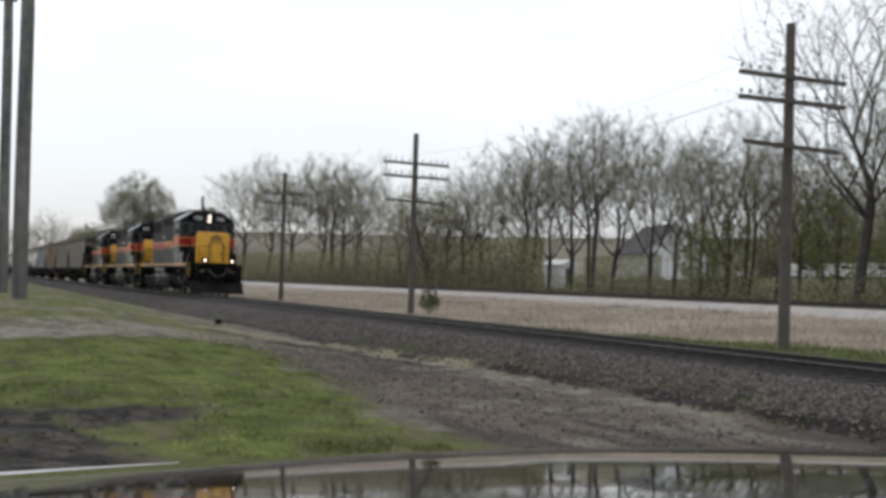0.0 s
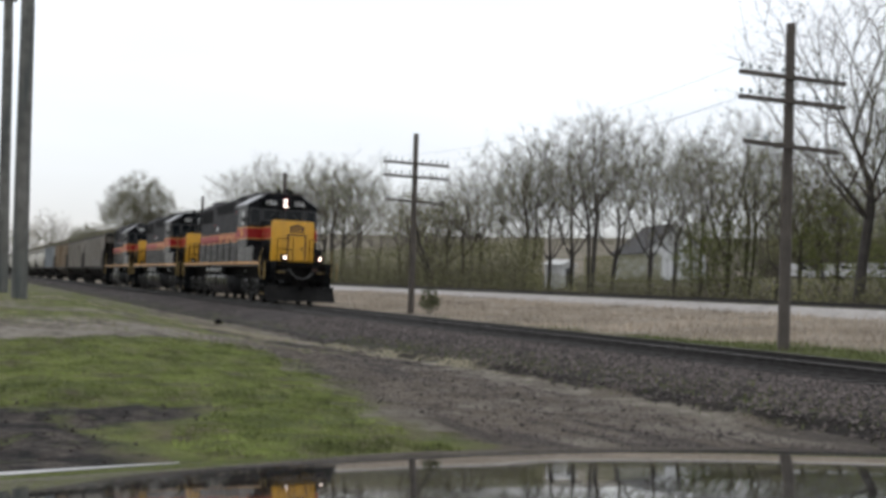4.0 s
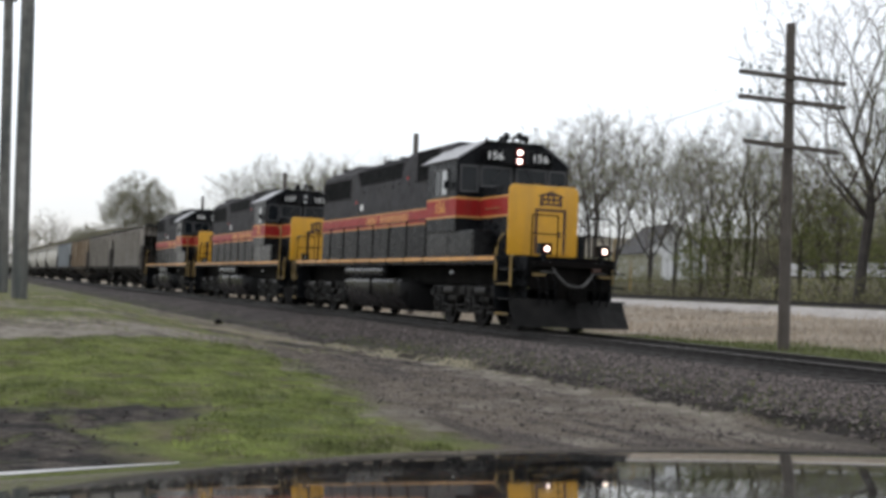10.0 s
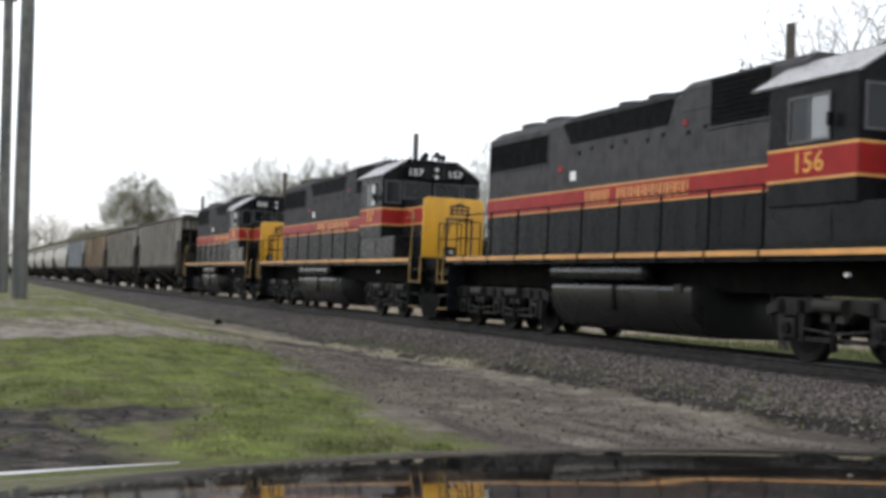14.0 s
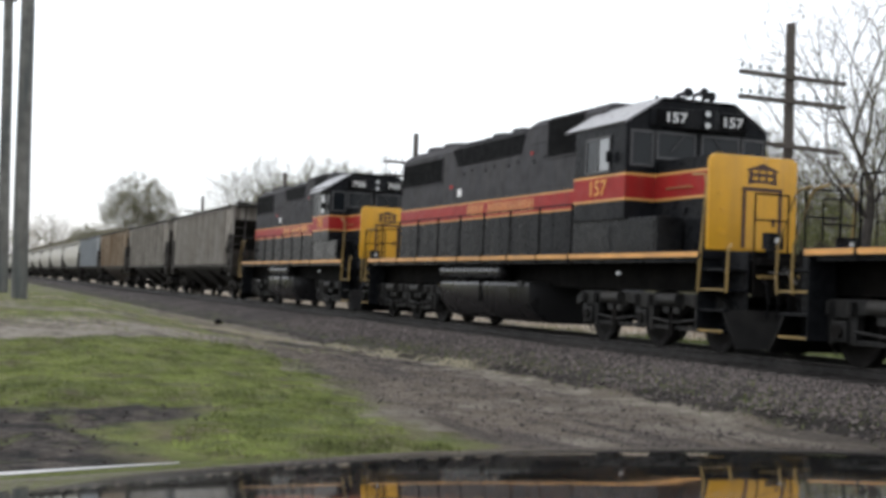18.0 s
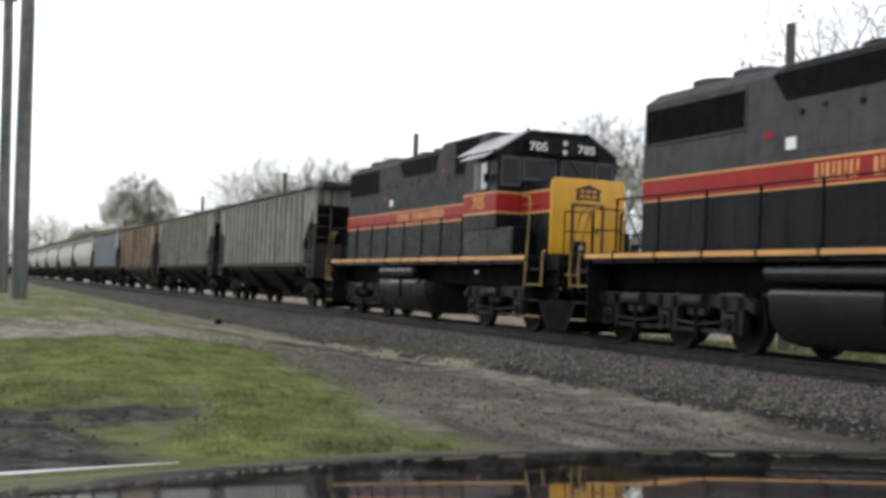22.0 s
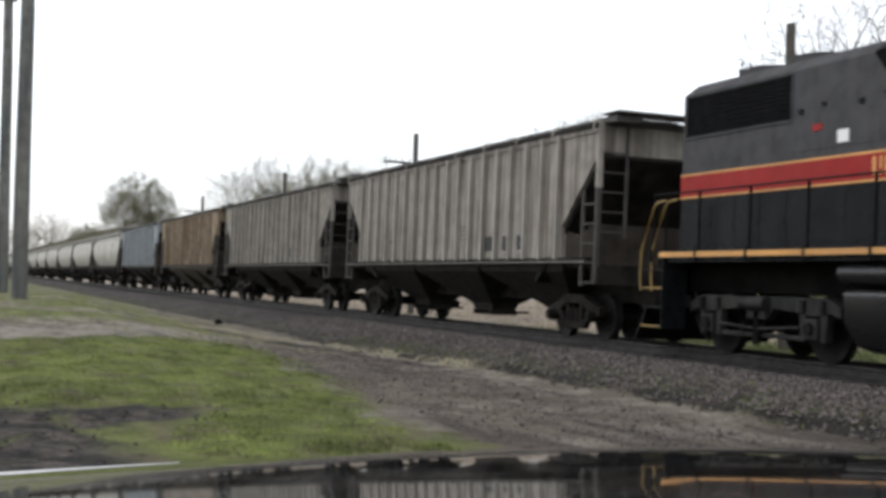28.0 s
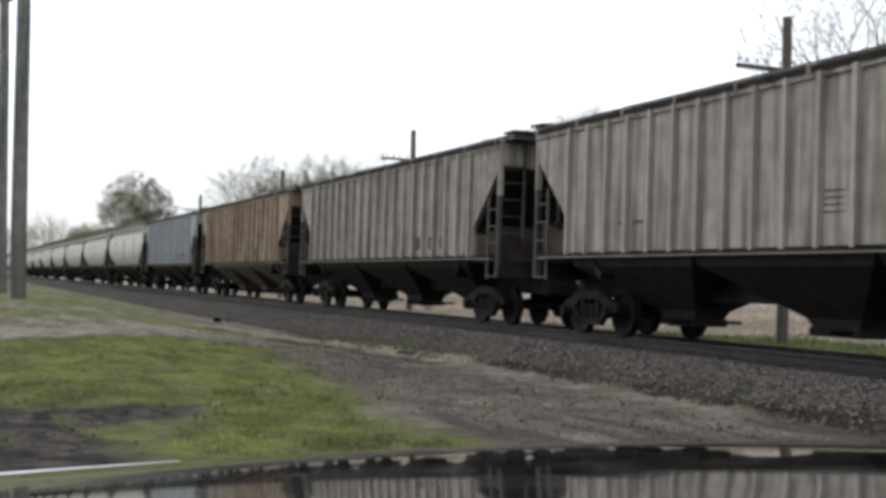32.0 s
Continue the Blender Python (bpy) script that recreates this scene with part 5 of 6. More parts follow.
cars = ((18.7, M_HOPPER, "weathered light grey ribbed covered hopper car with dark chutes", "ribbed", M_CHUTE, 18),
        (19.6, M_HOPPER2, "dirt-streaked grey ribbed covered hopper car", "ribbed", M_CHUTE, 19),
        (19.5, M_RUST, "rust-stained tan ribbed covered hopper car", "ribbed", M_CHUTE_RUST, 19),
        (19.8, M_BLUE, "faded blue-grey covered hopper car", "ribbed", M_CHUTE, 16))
for n, paint, label, style, chute, ribs in cars:
    hopper(place, n, paint, label, style, chute, ribs)
    place -= n
model = hopper(place, 21.5, M_PALE, "pale grey round-sided covered hopper car", "round", M_CHUTE, 14)
for i in range(10):
    place -= 21.5
    twin = copy_thing(model, pose(0, 0, 0))
    TRAIN.append((twin, place))
    WHEELS += [(o, tuple(o.matrix_basis.translation), 0.457) for o in twin.children_recursive if o.name.startswith("wheelset")]

# ---- the parked car's front, seen from behind its windscreen
def build_car():
    t = thing("parked_car", "glossy dark bonnet of a parked car mirroring train and trees", "car")
    az = radians(-6.8)
    fwd = Vector((-math.cos(az), math.sin(az), 0))
    right = Vector((fwd.y, -fwd.x, 0))
    g = -0.60

    def at(p, q, z):
        return tuple(Vector((0, 0, z)) + fwd * p + right * q)

    Q0, Q1, P0, P1 = 0.06, 1.78, 0.45, 1.60

    def top(p, q):
        """A crowned bonnet that falls ever faster towards its front edge."""
        d = p / 0.887 * (0.1237 + ((P1 / p) ** 1.789 - 1) / 44.4)
        return EYE - d - (0.037 if q > 0.92 else 0.032) * (q - 0.92) ** 2 + 0.02 * (p - P1) * min(q - 0.75, 0) - 0.08 * max(p - P1 + 0.25, 0) ** 2
    s = Shape()
    ps = [P0 + (P1 - P0) * i / 48 for i in range(49)]
    qs = [Q0 + (Q1 - Q0) * j / 48 for j in range(49)]
    n = len(qs)
    s.v = [at(p, q, top(p, q)) for p in ps for q in qs]
    s.f = [(i * n + j, (i + 1) * n + j, (i + 1) * n + j + 1, i * n + j + 1) for i in range(48) for j in range(48)]
    part("bonnet", s, M_HOOD, t, "glossy dark bonnet", smooth=True)
    # bright highlight along the front edge, shaped as a thin tapering metal trim
    part("edge_trim", Shape().tube([at(P1 + 0.004, q, top(P1, q) - 0.0002) for q in (Q0, 0.15, 0.25, 0.33, 0.40, 0.47)], [0.0019, 0.0018, 0.0016, 0.0012, 0.0008, 0.0003], 8), M_TRIM, t, "thin bright highlight line along the edge trim", smooth=True)
    # front and flanks below
    fr = Shape()
    fr.loft([[at(P1 - 0.004, q, top(P1, q) - 0.006), at(P1 + 0.05, q, top(P1, q) - 0.12), at(P1 + 0.10, q, 0.25), at(P1 + 0.12, q, -0.05), at(P1 + 0.02, q, -0.25), at(P1 - 0.3, q, -0.25), at(P1 - 0.3, q, 0.4)]
             for q in [Q0 + (Q1 - Q0) * j / 8 for j in range(9)]])
    part("front_panel", fr, M_HOOD, t)
    part("grille", Shape().loft([[at(P1 + 0.085, q, 0.42), at(P1 + 0.11, q, 0.42), at(P1 + 0.125, q, 0.20), at(P1 + 0.10, q, 0.20)] for q in (0.55, 1.29)]), M_GRILLE, t)
    for q in (Q0 + 0.2, Q1 - 0.2):
        part("headlamp", Shape().loft([[at(P1 + 0.06, q + d, 0.44), at(P1 + 0.115, q + d, 0.42), at(P1 + 0.13, q + d, 0.26), at(P1 + 0.08, q + d, 0.26)] for d in (-0.16, 0.16)]), M_LAMP_OFF, t)
    for q, k in ((Q0, -1), (Q1, 1)):
        fl = Shape()
        fl.loft([[at(p, q, top(p, q) - 0.006), at(p, q + k * 0.05, top(p, q) - 0.15), at(p, q + k * 0.06, 0.1), at(p, q + k * 0.02, -0.2), at(p, q - k * 0.1, -0.2), at(p, q - k * 0.1, 0.3)] for p in (P0, 0.75, 1.0, 1.3, P1 - 0.01)])
        part("wing", fl, M_HOOD, t)
        w = part("front_wheel", Shape().cyl(at(0.9, q - k * 0.02, g + 0.34), at(0.9, q - k * 0.24, g + 0.34), 0.34, 24), M_TYRE, t, "black tyre")
        part("rim", Shape().cyl(at(0.9, q + k * 0.07, g + 0.34), at(0.9, q - k * 0.05, g + 0.34), 0.21, 16), M_TRIM, w)


M_PALELEAF = mat("pale_new_leaves", (0.195, 0.190, 0.130), 0.85, thin=0.45, vary=0.3, island=0.35)
M_LAWN = mat("lawn_blades", (0.164, 0.198, 0.060), 0.85, vary=0.4, scale=0.7, grain=0.45, grain_scale=3, island=0.4, thin=0.4)
M_TUFT = mat("dark_grass_tufts", (0.055, 0.068, 0.020), 0.85, vary=0.4, island=0.4)
M_CLOD = mat("dark_soil", (0.027, 0.022, 0.019), 0.95, island=0.6)
M_TYRE = mat("tyre_rubber", (0.02, 0.02, 0.02), 0.8)
build_car()


# ---- trees
def tree_model(seed, height=10.0, base=0.28, wide=0.34, flare=0.0, points=850, balance=0.5, stems=1, fork=0.22, thick=0.014, leaf_n=1, leaf_size=0.03, leaf_material=None, twigs=2, tip=0.0075, lobes=0.35, loose=1.0):
    """A tree grown towards points strewn through its crown: stems fork into limbs and twigs, thick by what they carry. Returns an unplaced thing."""
    r = random.Random(seed)
    H = height
    # points in an uneven crown
    cz, rz = H * (0.5 + base / 2), H * (1 - base) / 2
    off = Vector((seed * 1.7, seed * 0.3, 0))
    pts = []
    while len(pts) < points:
        d = Vector((r.gauss(0, 1), r.gauss(0, 1), r.gauss(0, 1))).normalized()
        k = r.random() ** 0.42
        k *= 1 + lobes * noise.noise(d * 1.6 + off) + 0.6 * lobes * noise.noise(d * 4 + off)
        z = d.z * k
        w = wide * H * (1 + flare * z)
        pts.append((d.x * k * w, d.y * k * w, cz + z * rz))
    P = np.array(pts)
    # stems up to the crown, then each point joins the branch that reaches it best
    nodes, parent, path = [], [], []
    for k in range(stems):
        ang = 6.283 * k / stems + r.uniform(0, 1)
        lean = 0.04 if stems == 1 else fork
        q = Vector((0, 0, -0.3)) + Vector((math.cos(ang), math.sin(ang), 0)) * (0.0 if stems == 1 else 0.12)
        dv = Vector((math.cos(ang) * lean, math.sin(ang) * lean, 1)).normalized()
        n = 8
        for i in range(n + 1):
            nodes.append(tuple(q))
            parent.append(-1 if i == 0 else len(nodes) - 2)
            path.append(0.0 if i == 0 else path[-1] + H * (base + 0.12) / n)
            dv = (dv + Vector((r.uniform(-1, 1), r.uniform(-1, 1), 0.2)) * (0.045 if stems == 1 else 0.09)).normalized()
            q = q + dv * H * (base + 0.12) / n
    best = np.full(len(P), 1e9)
    near = np.zeros(len(P), int)

    def offer(i):
        v = P - np.array(nodes[i])
        dist = np.sqrt((v * v).sum(1))
        # growth turns upwards: reaching down costs more
        cost = dist * (1 + 0.5 * np.clip(-v[:, 2] / (dist + 1e-6), 0, 1)) + balance * path[i]
        m = cost < best
        best[m] = cost[m]
        near[m] = i
    for i in range(len(nodes)):
        offer(i)
    left = np.ones(len(P), bool)
    for _ in range(len(P)):
        j = int(np.argmin(np.where(left, best, 1e9)))
        left[j] = False
        i = int(near[j])
        nodes.append(tuple(P[j]))
        parent.append(i)
        path.append(path[i] + float(np.linalg.norm(P[j] - np.array(nodes[i]))))
        offer(len(nodes) - 1)
    n = len(nodes)
    kids = [[] for _ in range(n)]
    load = [0] * n
    for i in range(n - 1, -1, -1):
        load[i] = max(load[i], 1)
        if parent[i] >= 0:
            load[parent[i]] += load[i]
            kids[parent[i]].append(i)
    full = max(load)
    rad = [max(H * thick * (c / full) ** 0.52, tip) for c in load]
    at = [Vector(p) for p in nodes]
    for _ in range(3):     # soften the kinks of the limbs
        at = [at[i] if parent[i] < 0 or not kids[i] else at[i] * 0.5 + at[parent[i]] * 0.25 + at[max(kids[i], key=lambda c: load[c])] * 0.25 for i in range(n)]
    wood, twig, leaf = Shape(), Shape(), Shape()
    starts = [i for i in range(n) if parent[i] < 0]
    while starts:
        i = starts.pop()
        chain = [i] if parent[i] < 0 else [parent[i], i]
        while kids[i]:
            order = sorted(kids[i], key=lambda c: -load[c])
            starts += order[1:]
            i = order[0]
            chain.append(i)
        rr = [rad[c] for c in chain]
        rr[0] = min(rr[0], rr[1] * 1.15) if len(rr) > 1 else rr[0]
        cut = next((j for j, v in enumerate(rr) if v < 0.035), len(rr))
        if cut > 1:
            wood.tube([at[c] for c in chain[:cut + 1]], rr[:cut + 1], 7)
        if cut < len(chain) - 1 or cut <= 1:
            j = max(cut - 1, 0) if cut <= 1 else cut
            if len(chain) - j >= 2:
                twig.tube([at[c] for c in chain[j:]], rr[j:], 3)
    for i in range(n):
        if load[i] > 6:
            continue
        d0 = (at[i] - at[parent[i]]).normalized() if parent[i] >= 0 else Vector((0, 0, 1))
        for _ in range(twigs):
            d = (d0 * 0.7 + Vector((r.uniform(-1, 1), r.uniform(-1, 1), r.uniform(-0.3, 1.0)))).normalized()
            m = r.uniform(0.025, 0.075) * H
            e1 = at[i] + d * m * 0.5
            e2 = e1 + (d + Vector((r.uniform(-0.4, 0.4), r.uniform(-0.4, 0.4), r.uniform(-0.1, 0.4)))).normalized() * m * 0.5
            w = d.cross(Vector((r.uniform(-1, 1), r.uniform(-1, 1), r.uniform(-1, 1)))).normalized() * tip
            k = len(twig.v)
            twig.v += [tuple(at[i] - w), tuple(at[i] + w), tuple(e1 + w * 0.8), tuple(e1 - w * 0.8), tuple(e2)]
            twig.f += [(k, k + 1, k + 2, k + 3), (k + 3, k + 2, k + 4)]
            for _ in range(leaf_n):
                q = e1.lerp(e2, r.random()) + Vector((r.uniform(-1, 1), r.uniform(-1, 1), r.uniform(-1, 1))) * leaf_size * loose
                a = Vector((r.uniform(-1, 1), r.uniform(-1, 1), r.uniform(-1, 1))).normalized()
                b = a.orthogonal().normalized()
                k = leaf_size * r.uniform(0.6, 1.5)
                leaf.quad(q - a * k, q + b * k * 0.6, q + a * k, q - b * k * 0.6)
    zs = sorted(v[2] for v in twig.v)
    k = height / zs[int(len(zs) * 0.995)]
    for sh in (wood, twig, leaf):
        sh.v = [(x * k, y * k, z * k) for x, y, z in sh.v]
    t = thing("bare_tree", "grey-brown tree with bare limbs and first spring buds", "tree", "trees behind the far track")
    part("trunk", wood, M_BARK, t, smooth=True)
    tagged(part("crown", twig, M_TWIG, t, "crown of fine bare twigs"), kind="stuff")
    if leaf.f:
        tagged(part("foliage", leaf, leaf_material or M_BUD, t, "small spring buds and leaves"), kind="stuff")
    return t


def stand(model, first, x, y, height, turn, wide=1.0, label=""):
    m = pose(x, y, ground_z(x, y) - 0.05, 0, 0, turn) @ Matrix.Diagonal((height / 10 * wide, height / 10 * wide, height / 10, 1))
    if first:
        model.matrix_basis = m
        t = model
    else:
        model_scale = model.scale.copy()
        t = copy_thing(model, m @ Matrix.Diagonal((*(1 / c for c in model_scale), 1)))
    return tagged(t, label=label)


def at_angle(az, y):
    return -y / math.tan(radians(az)), y


def top_height(az, y, el):
    x, _ = at_angle(az, y)
    return el * math.hypot(x, y) + EYE - ground_z(x, y)


MODELS = {
    "vase": tree_model(11, base=0.32, wide=0.31, flare=0.25, points=640, balance=0.42, stems=1, thick=0.0135, tip=0.0037, leaf_size=0.036, leaf_n=1, twigs=8, lobes=0.45),
    "twin": tree_model(23, base=0.34, wide=0.28, flare=0.15, points=540, balance=0.44, stems=2, fork=0.16, thick=0.0118, tip=0.0037, leaf_size=0.036, leaf_n=1, twigs=8, lobes=0.45),
    "wide": tree_model(37, base=0.30, wide=0.40, flare=0.1, points=760, balance=0.42, thick=0.0145, tip=0.0038, leaf_size=0.034, leaf_n=1, twigs=8, lobes=0.45),
    "big": tree_model(58, base=0.30, wide=0.34, flare=0.2, points=1000, balance=0.45, thick=0.0150, tip=0.0028, twigs=6, leaf_size=0.022, lobes=0.4),
    "forked": tree_model(83, base=0.22, wide=0.46, flare=0.3, points=700, balance=0.45, stems=3, fork=0.42, thick=0.0135, tip=0.0038, twigs=8, leaf_size=0.04, leaf_n=1, lobes=0.4),
    "round": tree_model(64, loose=5.0, base=0.18, wide=0.36, points=1250, balance=0.40, leaf_n=16, leaf_size=0.044, leaf_material=M_PALELEAF, twigs=4, thick=0.012, tip=0.004, lobes=0.2),
    "leafy": tree_model(75, base=0.10, wide=0.30, points=520, balance=0.45, stems=3, fork=0.18, leaf_n=4, leaf_size=0.064, leaf_material=M_LEAF, thick=0.008, tip=0.004, twigs=4, lobes=0.5),
}
ROW = [  # model, angle from the track, top's slope, place across, width
    ("wide", 11.9, 0.092, 52, 1.0), ("vase", 12.9, 0.098, 50, 1.0), ("twin", 15.8, 0.092, 47, 1.1), ("wide", 14.0, 0.088, 54, 1.1), ("vase", 15.2, 0.100, 50, 1.1), ("wide", 16.2, 0.103, 51, 1.1), ("twin", 16.9, 0.090, 49, 0.9),
    ("wide", 17.9, 0.070, 47, 1.0), ("twin", 19.0, 0.072, 46, 1.2), ("vase", 19.8, 0.076, 48, 1.2), ("wide", 20.6, 0.078, 46, 1.3), ("twin", 21.8, 0.088, 45, 1.2), ("wide", 22.4, 0.105, 48, 1.0), ("forked", 20.4, 0.082, 43, 1.1),
    ("vase", 24.1, 0.110, 46, 0.8), ("twin", 24.5, 0.124, 46, 1.1), ("vase", 25.5, 0.118, 47, 1.0), ("vase", 26.5, 0.138, 47, 1.0), ("twin", 27.3, 0.144, 46, 1.0), ("vase", 28.2, 0.138, 48, 1.0),
    ("vase", 29.9, 0.142, 47, 1.0), ("wide", 31.0, 0.128, 46, 0.9), ("twin", 31.9, 0.120, 46, 0.9), ("vase", 33.2, 0.146, 45, 1.0), ("twin", 34.1, 0.138, 46, 1.0),
    ("vase", 35.2, 0.120, 46, 1.0), ("wide", 36.3, 0.128, 48, 1.0), ("big", 38.7, 0.245, 43, 1.1), ("twin", 37.6, 0.115, 48, 1.0), ("vase", 40.6, 0.19, 45, 1.0), ("wide", 42.5, 0.17, 46, 1.0), ("vase", 45, 0.15, 46, 1.0),
    ("twin", 48, 0.15, 46, 1.0), ("leafy", 32.0, 0.058, 44, 1.1), ("leafy", 32.9, 0.068, 44, 1.2), ("leafy", 33.9, 0.060, 44, 1.1), ("leafy", 37.4, 0.085, 47, 1.2),
    ("leafy", 40.2, 0.075, 47, 1.3), ("round", 7.3, 0.0745, 32, 1.05), ("wide", 3.75, 0.046, 27, 0.9), ("round", 5.3, 0.036, 30, 1.2), ("wide", 4.5, 0.036, 26, 1.2), ("wide", 2.9, 0.036, 24, 1.3), ("wide", 2.2, 0.034, 22, 1.3), ("wide", 6.0, 0.035, 34, 1.2), ("wide", 8.9, 0.045, 40, 1.0), ("wide", 10.3, 0.05, 46, 1.0),
]
rng = random.Random(4)
done = set()
for kind_, az, el, y, wide in ROW:
    x, yy = at_angle(az, y)
    label = {"round": "rounded tree in pale new leaf beyond the train", "leafy": "slender tree in fresh green leaf behind the far track",
             "big": "large spreading bare tree with a dark forked trunk", "twin": "bare twin-stemmed tree with spring buds"}.get(kind_, "")
    stand(MODELS[kind_], kind_ not in done, x, yy, top_height(az, y, el), rng.uniform(0, 360), wide, label)
    done.add(kind_)


# ---- undergrowth, grass and stones: scattered, uncountable
def scatter(name, label, material, n, place, size, seed, kind_="blade"):
    """n blades, stems or stones strewn by place(r) -> (x, y); size(r) -> height or width."""
    r = random.Random(seed)
    v, f = [], []
    for _ in range(n):
        x, y = place(r)
        z, h, k = ground_z(x, y), size(r), len(v)
        if kind_ == "blade":
            a, lean, w = r.uniform(0, 6.283), r.uniform(0.1, 1.3), h * r.uniform(0.05, 0.09) + 0.004
            dx, dy = math.cos(a), math.sin(a)
            v += [(x - dy * w, y + dx * w, z - 0.02), (x + dy * w, y - dx * w, z - 0.02), (x + dx * h * lean, y + dy * h * lean, z + h)]
            f.append((k, k + 1, k + 2))
        elif kind_ == "stem":
            p = Vector((x, y, z - 0.1))
            d = Vector((r.uniform(-0.35, 0.35), r.uniform(-0.35, 0.35), 1)).normalized()
            w = r.uniform(0.012, 0.03)
            for i in range(3):
                q = p + d * h / 3
                s1 = Vector((-d.y + 0.3, d.x + 0.3, 0)).normalized() * w * (1 - i / 3.5)
                k = len(v)
                v += [tuple(p - s1), tuple(p + s1), tuple(q + s1 * 0.7), tuple(q - s1 * 0.7)]
                f.append((k, k + 1, k + 2, k + 3))
                for _ in range(2):
                    e = q + Vector((r.uniform(-1, 1), r.uniform(-1, 1), r.uniform(-0.1, 0.9))) * h * 0.16
                    k = len(v)
                    v += [tuple(q), tuple(q + Vector((0.018, 0.018, 0))), tuple(e)]
                    f.append((k, k + 1, k + 2))
                d = (d + Vector((r.uniform(-1, 1), r.uniform(-1, 1), 0.2)) * 0.3).normalized()
                p = q
        elif kind_ == "leaf":
            z += h
            a = Vector((r.uniform(-1, 1), r.uniform(-1, 1), r.uniform(-1, 1))).normalized()
            b = a.orthogonal().normalized()
            c, w = Vector((x, y, z)), r.uniform(0.03, 0.10)
            v += [tuple(c - a * w), tuple(c + b * w * 0.6), tuple(c + a * w), tuple(c - b * w * 0.6)]
            f.append((k, k + 1, k + 2, k + 3))
        else:
            q = [[h * r.uniform(0.6, 1.2) * s for s in (1, -1)] for _ in range(3)]
            a = r.uniform(0, 3.14)
            ca, sa_ = math.cos(a), math.sin(a)
            for px, py, pz in ((q[0][0], 0, 0), (q[0][1], 0.2 * h, 0), (0, q[1][0], 0.1 * h), (0.2 * h, q[1][1], 0), (0, 0.1 * h, q[2][0] * 0.8), (0, 0, q[2][1] * 0.8)):
                v.append((x + px * ca - py * sa_, y + px * sa_ + py * ca, z + pz + 0.2 * h))
            f += [(k, k + 2, k + 4), (k + 2, k + 1, k + 4), (k + 1, k + 3, k + 4), (k + 3, k, k + 4), (k + 2, k, k + 5), (k + 1, k + 2, k + 5), (k + 3, k + 1, k + 5), (k, k + 3, k + 5)]
    me = bpy.data.meshes.new(name)
    me.from_pydata(v, [], f)
    return tagged(part(name, me, material), label=label, category=name.split("_")[-1], kind="stuff")


def in_brush(r):
    az = r.uniform(10.5, 43)
    y = r.uniform(39.8, 48)
    return -y / math.tan(radians(az)) + r.uniform(-2, 2), y


scatter("roadside_brush", "tangled grey-olive brush beneath the trees", M_BRUSH, 3000, in_brush, lambda r: r.uniform(0.3, 1.5), 71, "stem")
scatter("brush_leaves", "small olive leaves through the brush", M_BRUSHLEAF, 26000, in_brush, lambda r: r.uniform(0.0, 1) ** 1.8 * 1.9, 72, "leaf")
scatter("right_thicket", "dense dark thicket behind the far track", M_BRUSHLEAF, 24000, lambda r: (lambda az, y: (-y / math.tan(radians(az)), y))(r.uniform(34.8, 44), r.uniform(60, 68)), lambda r: 2.4 + r.uniform(0, 1) * 5.4, 73, "leaf")
scatter("right_thicket_stems", "crowded stems of a dark thicket", M_BRUSH, 3500, lambda r: (lambda az, y: (-y / math.tan(radians(az)), y))(r.uniform(34.5, 44), r.uniform(113, 120)), lambda r: r.uniform(5, 13), 74, "stem")
def on_verge(r):
    while True:
        x = -16 - 85 * r.random() ** 1.6
        y = r.uniform(20.0 - 3.5 * smoothstep(-26, -40, x), 31.8)
        if noise.noise(Vector((x * 0.35, y * 0.3, 14))) + 0.6 * noise.noise(Vector((x * 1.1, y * 0.9, 3))) > r.uniform(-0.7, 0.25):
            return x, y


scatter("dry_grass", "tall dry tan grass between the tracks", M_DRYGRASS, 42000, on_verge, lambda r: r.uniform(0.05, 0.16) + 0.16 * r.random() ** 5, 75)
scatter("green_verge_grass", "green verge grass beside the ballast", M_GREENGRASS, 14000, lambda r: (lambda x: (x, 15.6 + (2.2 + 3.0 * smoothstep(-45, -20, x) + 1.5 * noise.noise(Vector((x * 0.3, 0, 6)))) * r.random() ** 0.8))(-14 - 34 * r.random()), lambda r: r.uniform(0.04, 0.16), 76)


def on_lawn(r):
    while True:
        x, y = -10.5 - 17 * r.random() ** 1.3, r.uniform(-0.5, 6.3)
        if y < 4.3 + 0.1 * (-x - 11) + 0.7 * noise.noise(Vector((x, y, 0))) and not (x > -15 and y < (2.7 if x < -13.2 else 2.0) + 0.9 * noise.noise(Vector((x * 0.8, y, 2)))):
            if x > -23.3 - 0.55 * y and noise.noise(Vector((x * 1.1, y * 1.9, 11))) + 0.7 * noise.noise(Vector((x * 3.1, y * 4.5, 4))) > r.uniform(-0.65, 0.20):
                return x, y


def on_tufts(r):
    x, y = TUFTS[int(r.random() * len(TUFTS))]
    return x + r.gauss(0, 0.16), y + r.gauss(0, 0.07)


tuft_rng = random.Random(31)
TUFTS = [on_lawn(tuft_rng) for _ in range(130)]
scatter("lawn_grass", "short patchy spring lawn", M_LAWN, 80000, on_lawn, lambda r: r.uniform(0.010, 0.030) + 0.03 * r.random() ** 4, 77)
def on_strip(r):
    while True:
        x, y = -26 - 26 * r.random() ** 1.2, r.uniform(-0.5, 8.6)
        if noise.noise(Vector((x * 0.6, y * 0.9, 21))) > r.uniform(-0.4, 0.3):
            return x, y


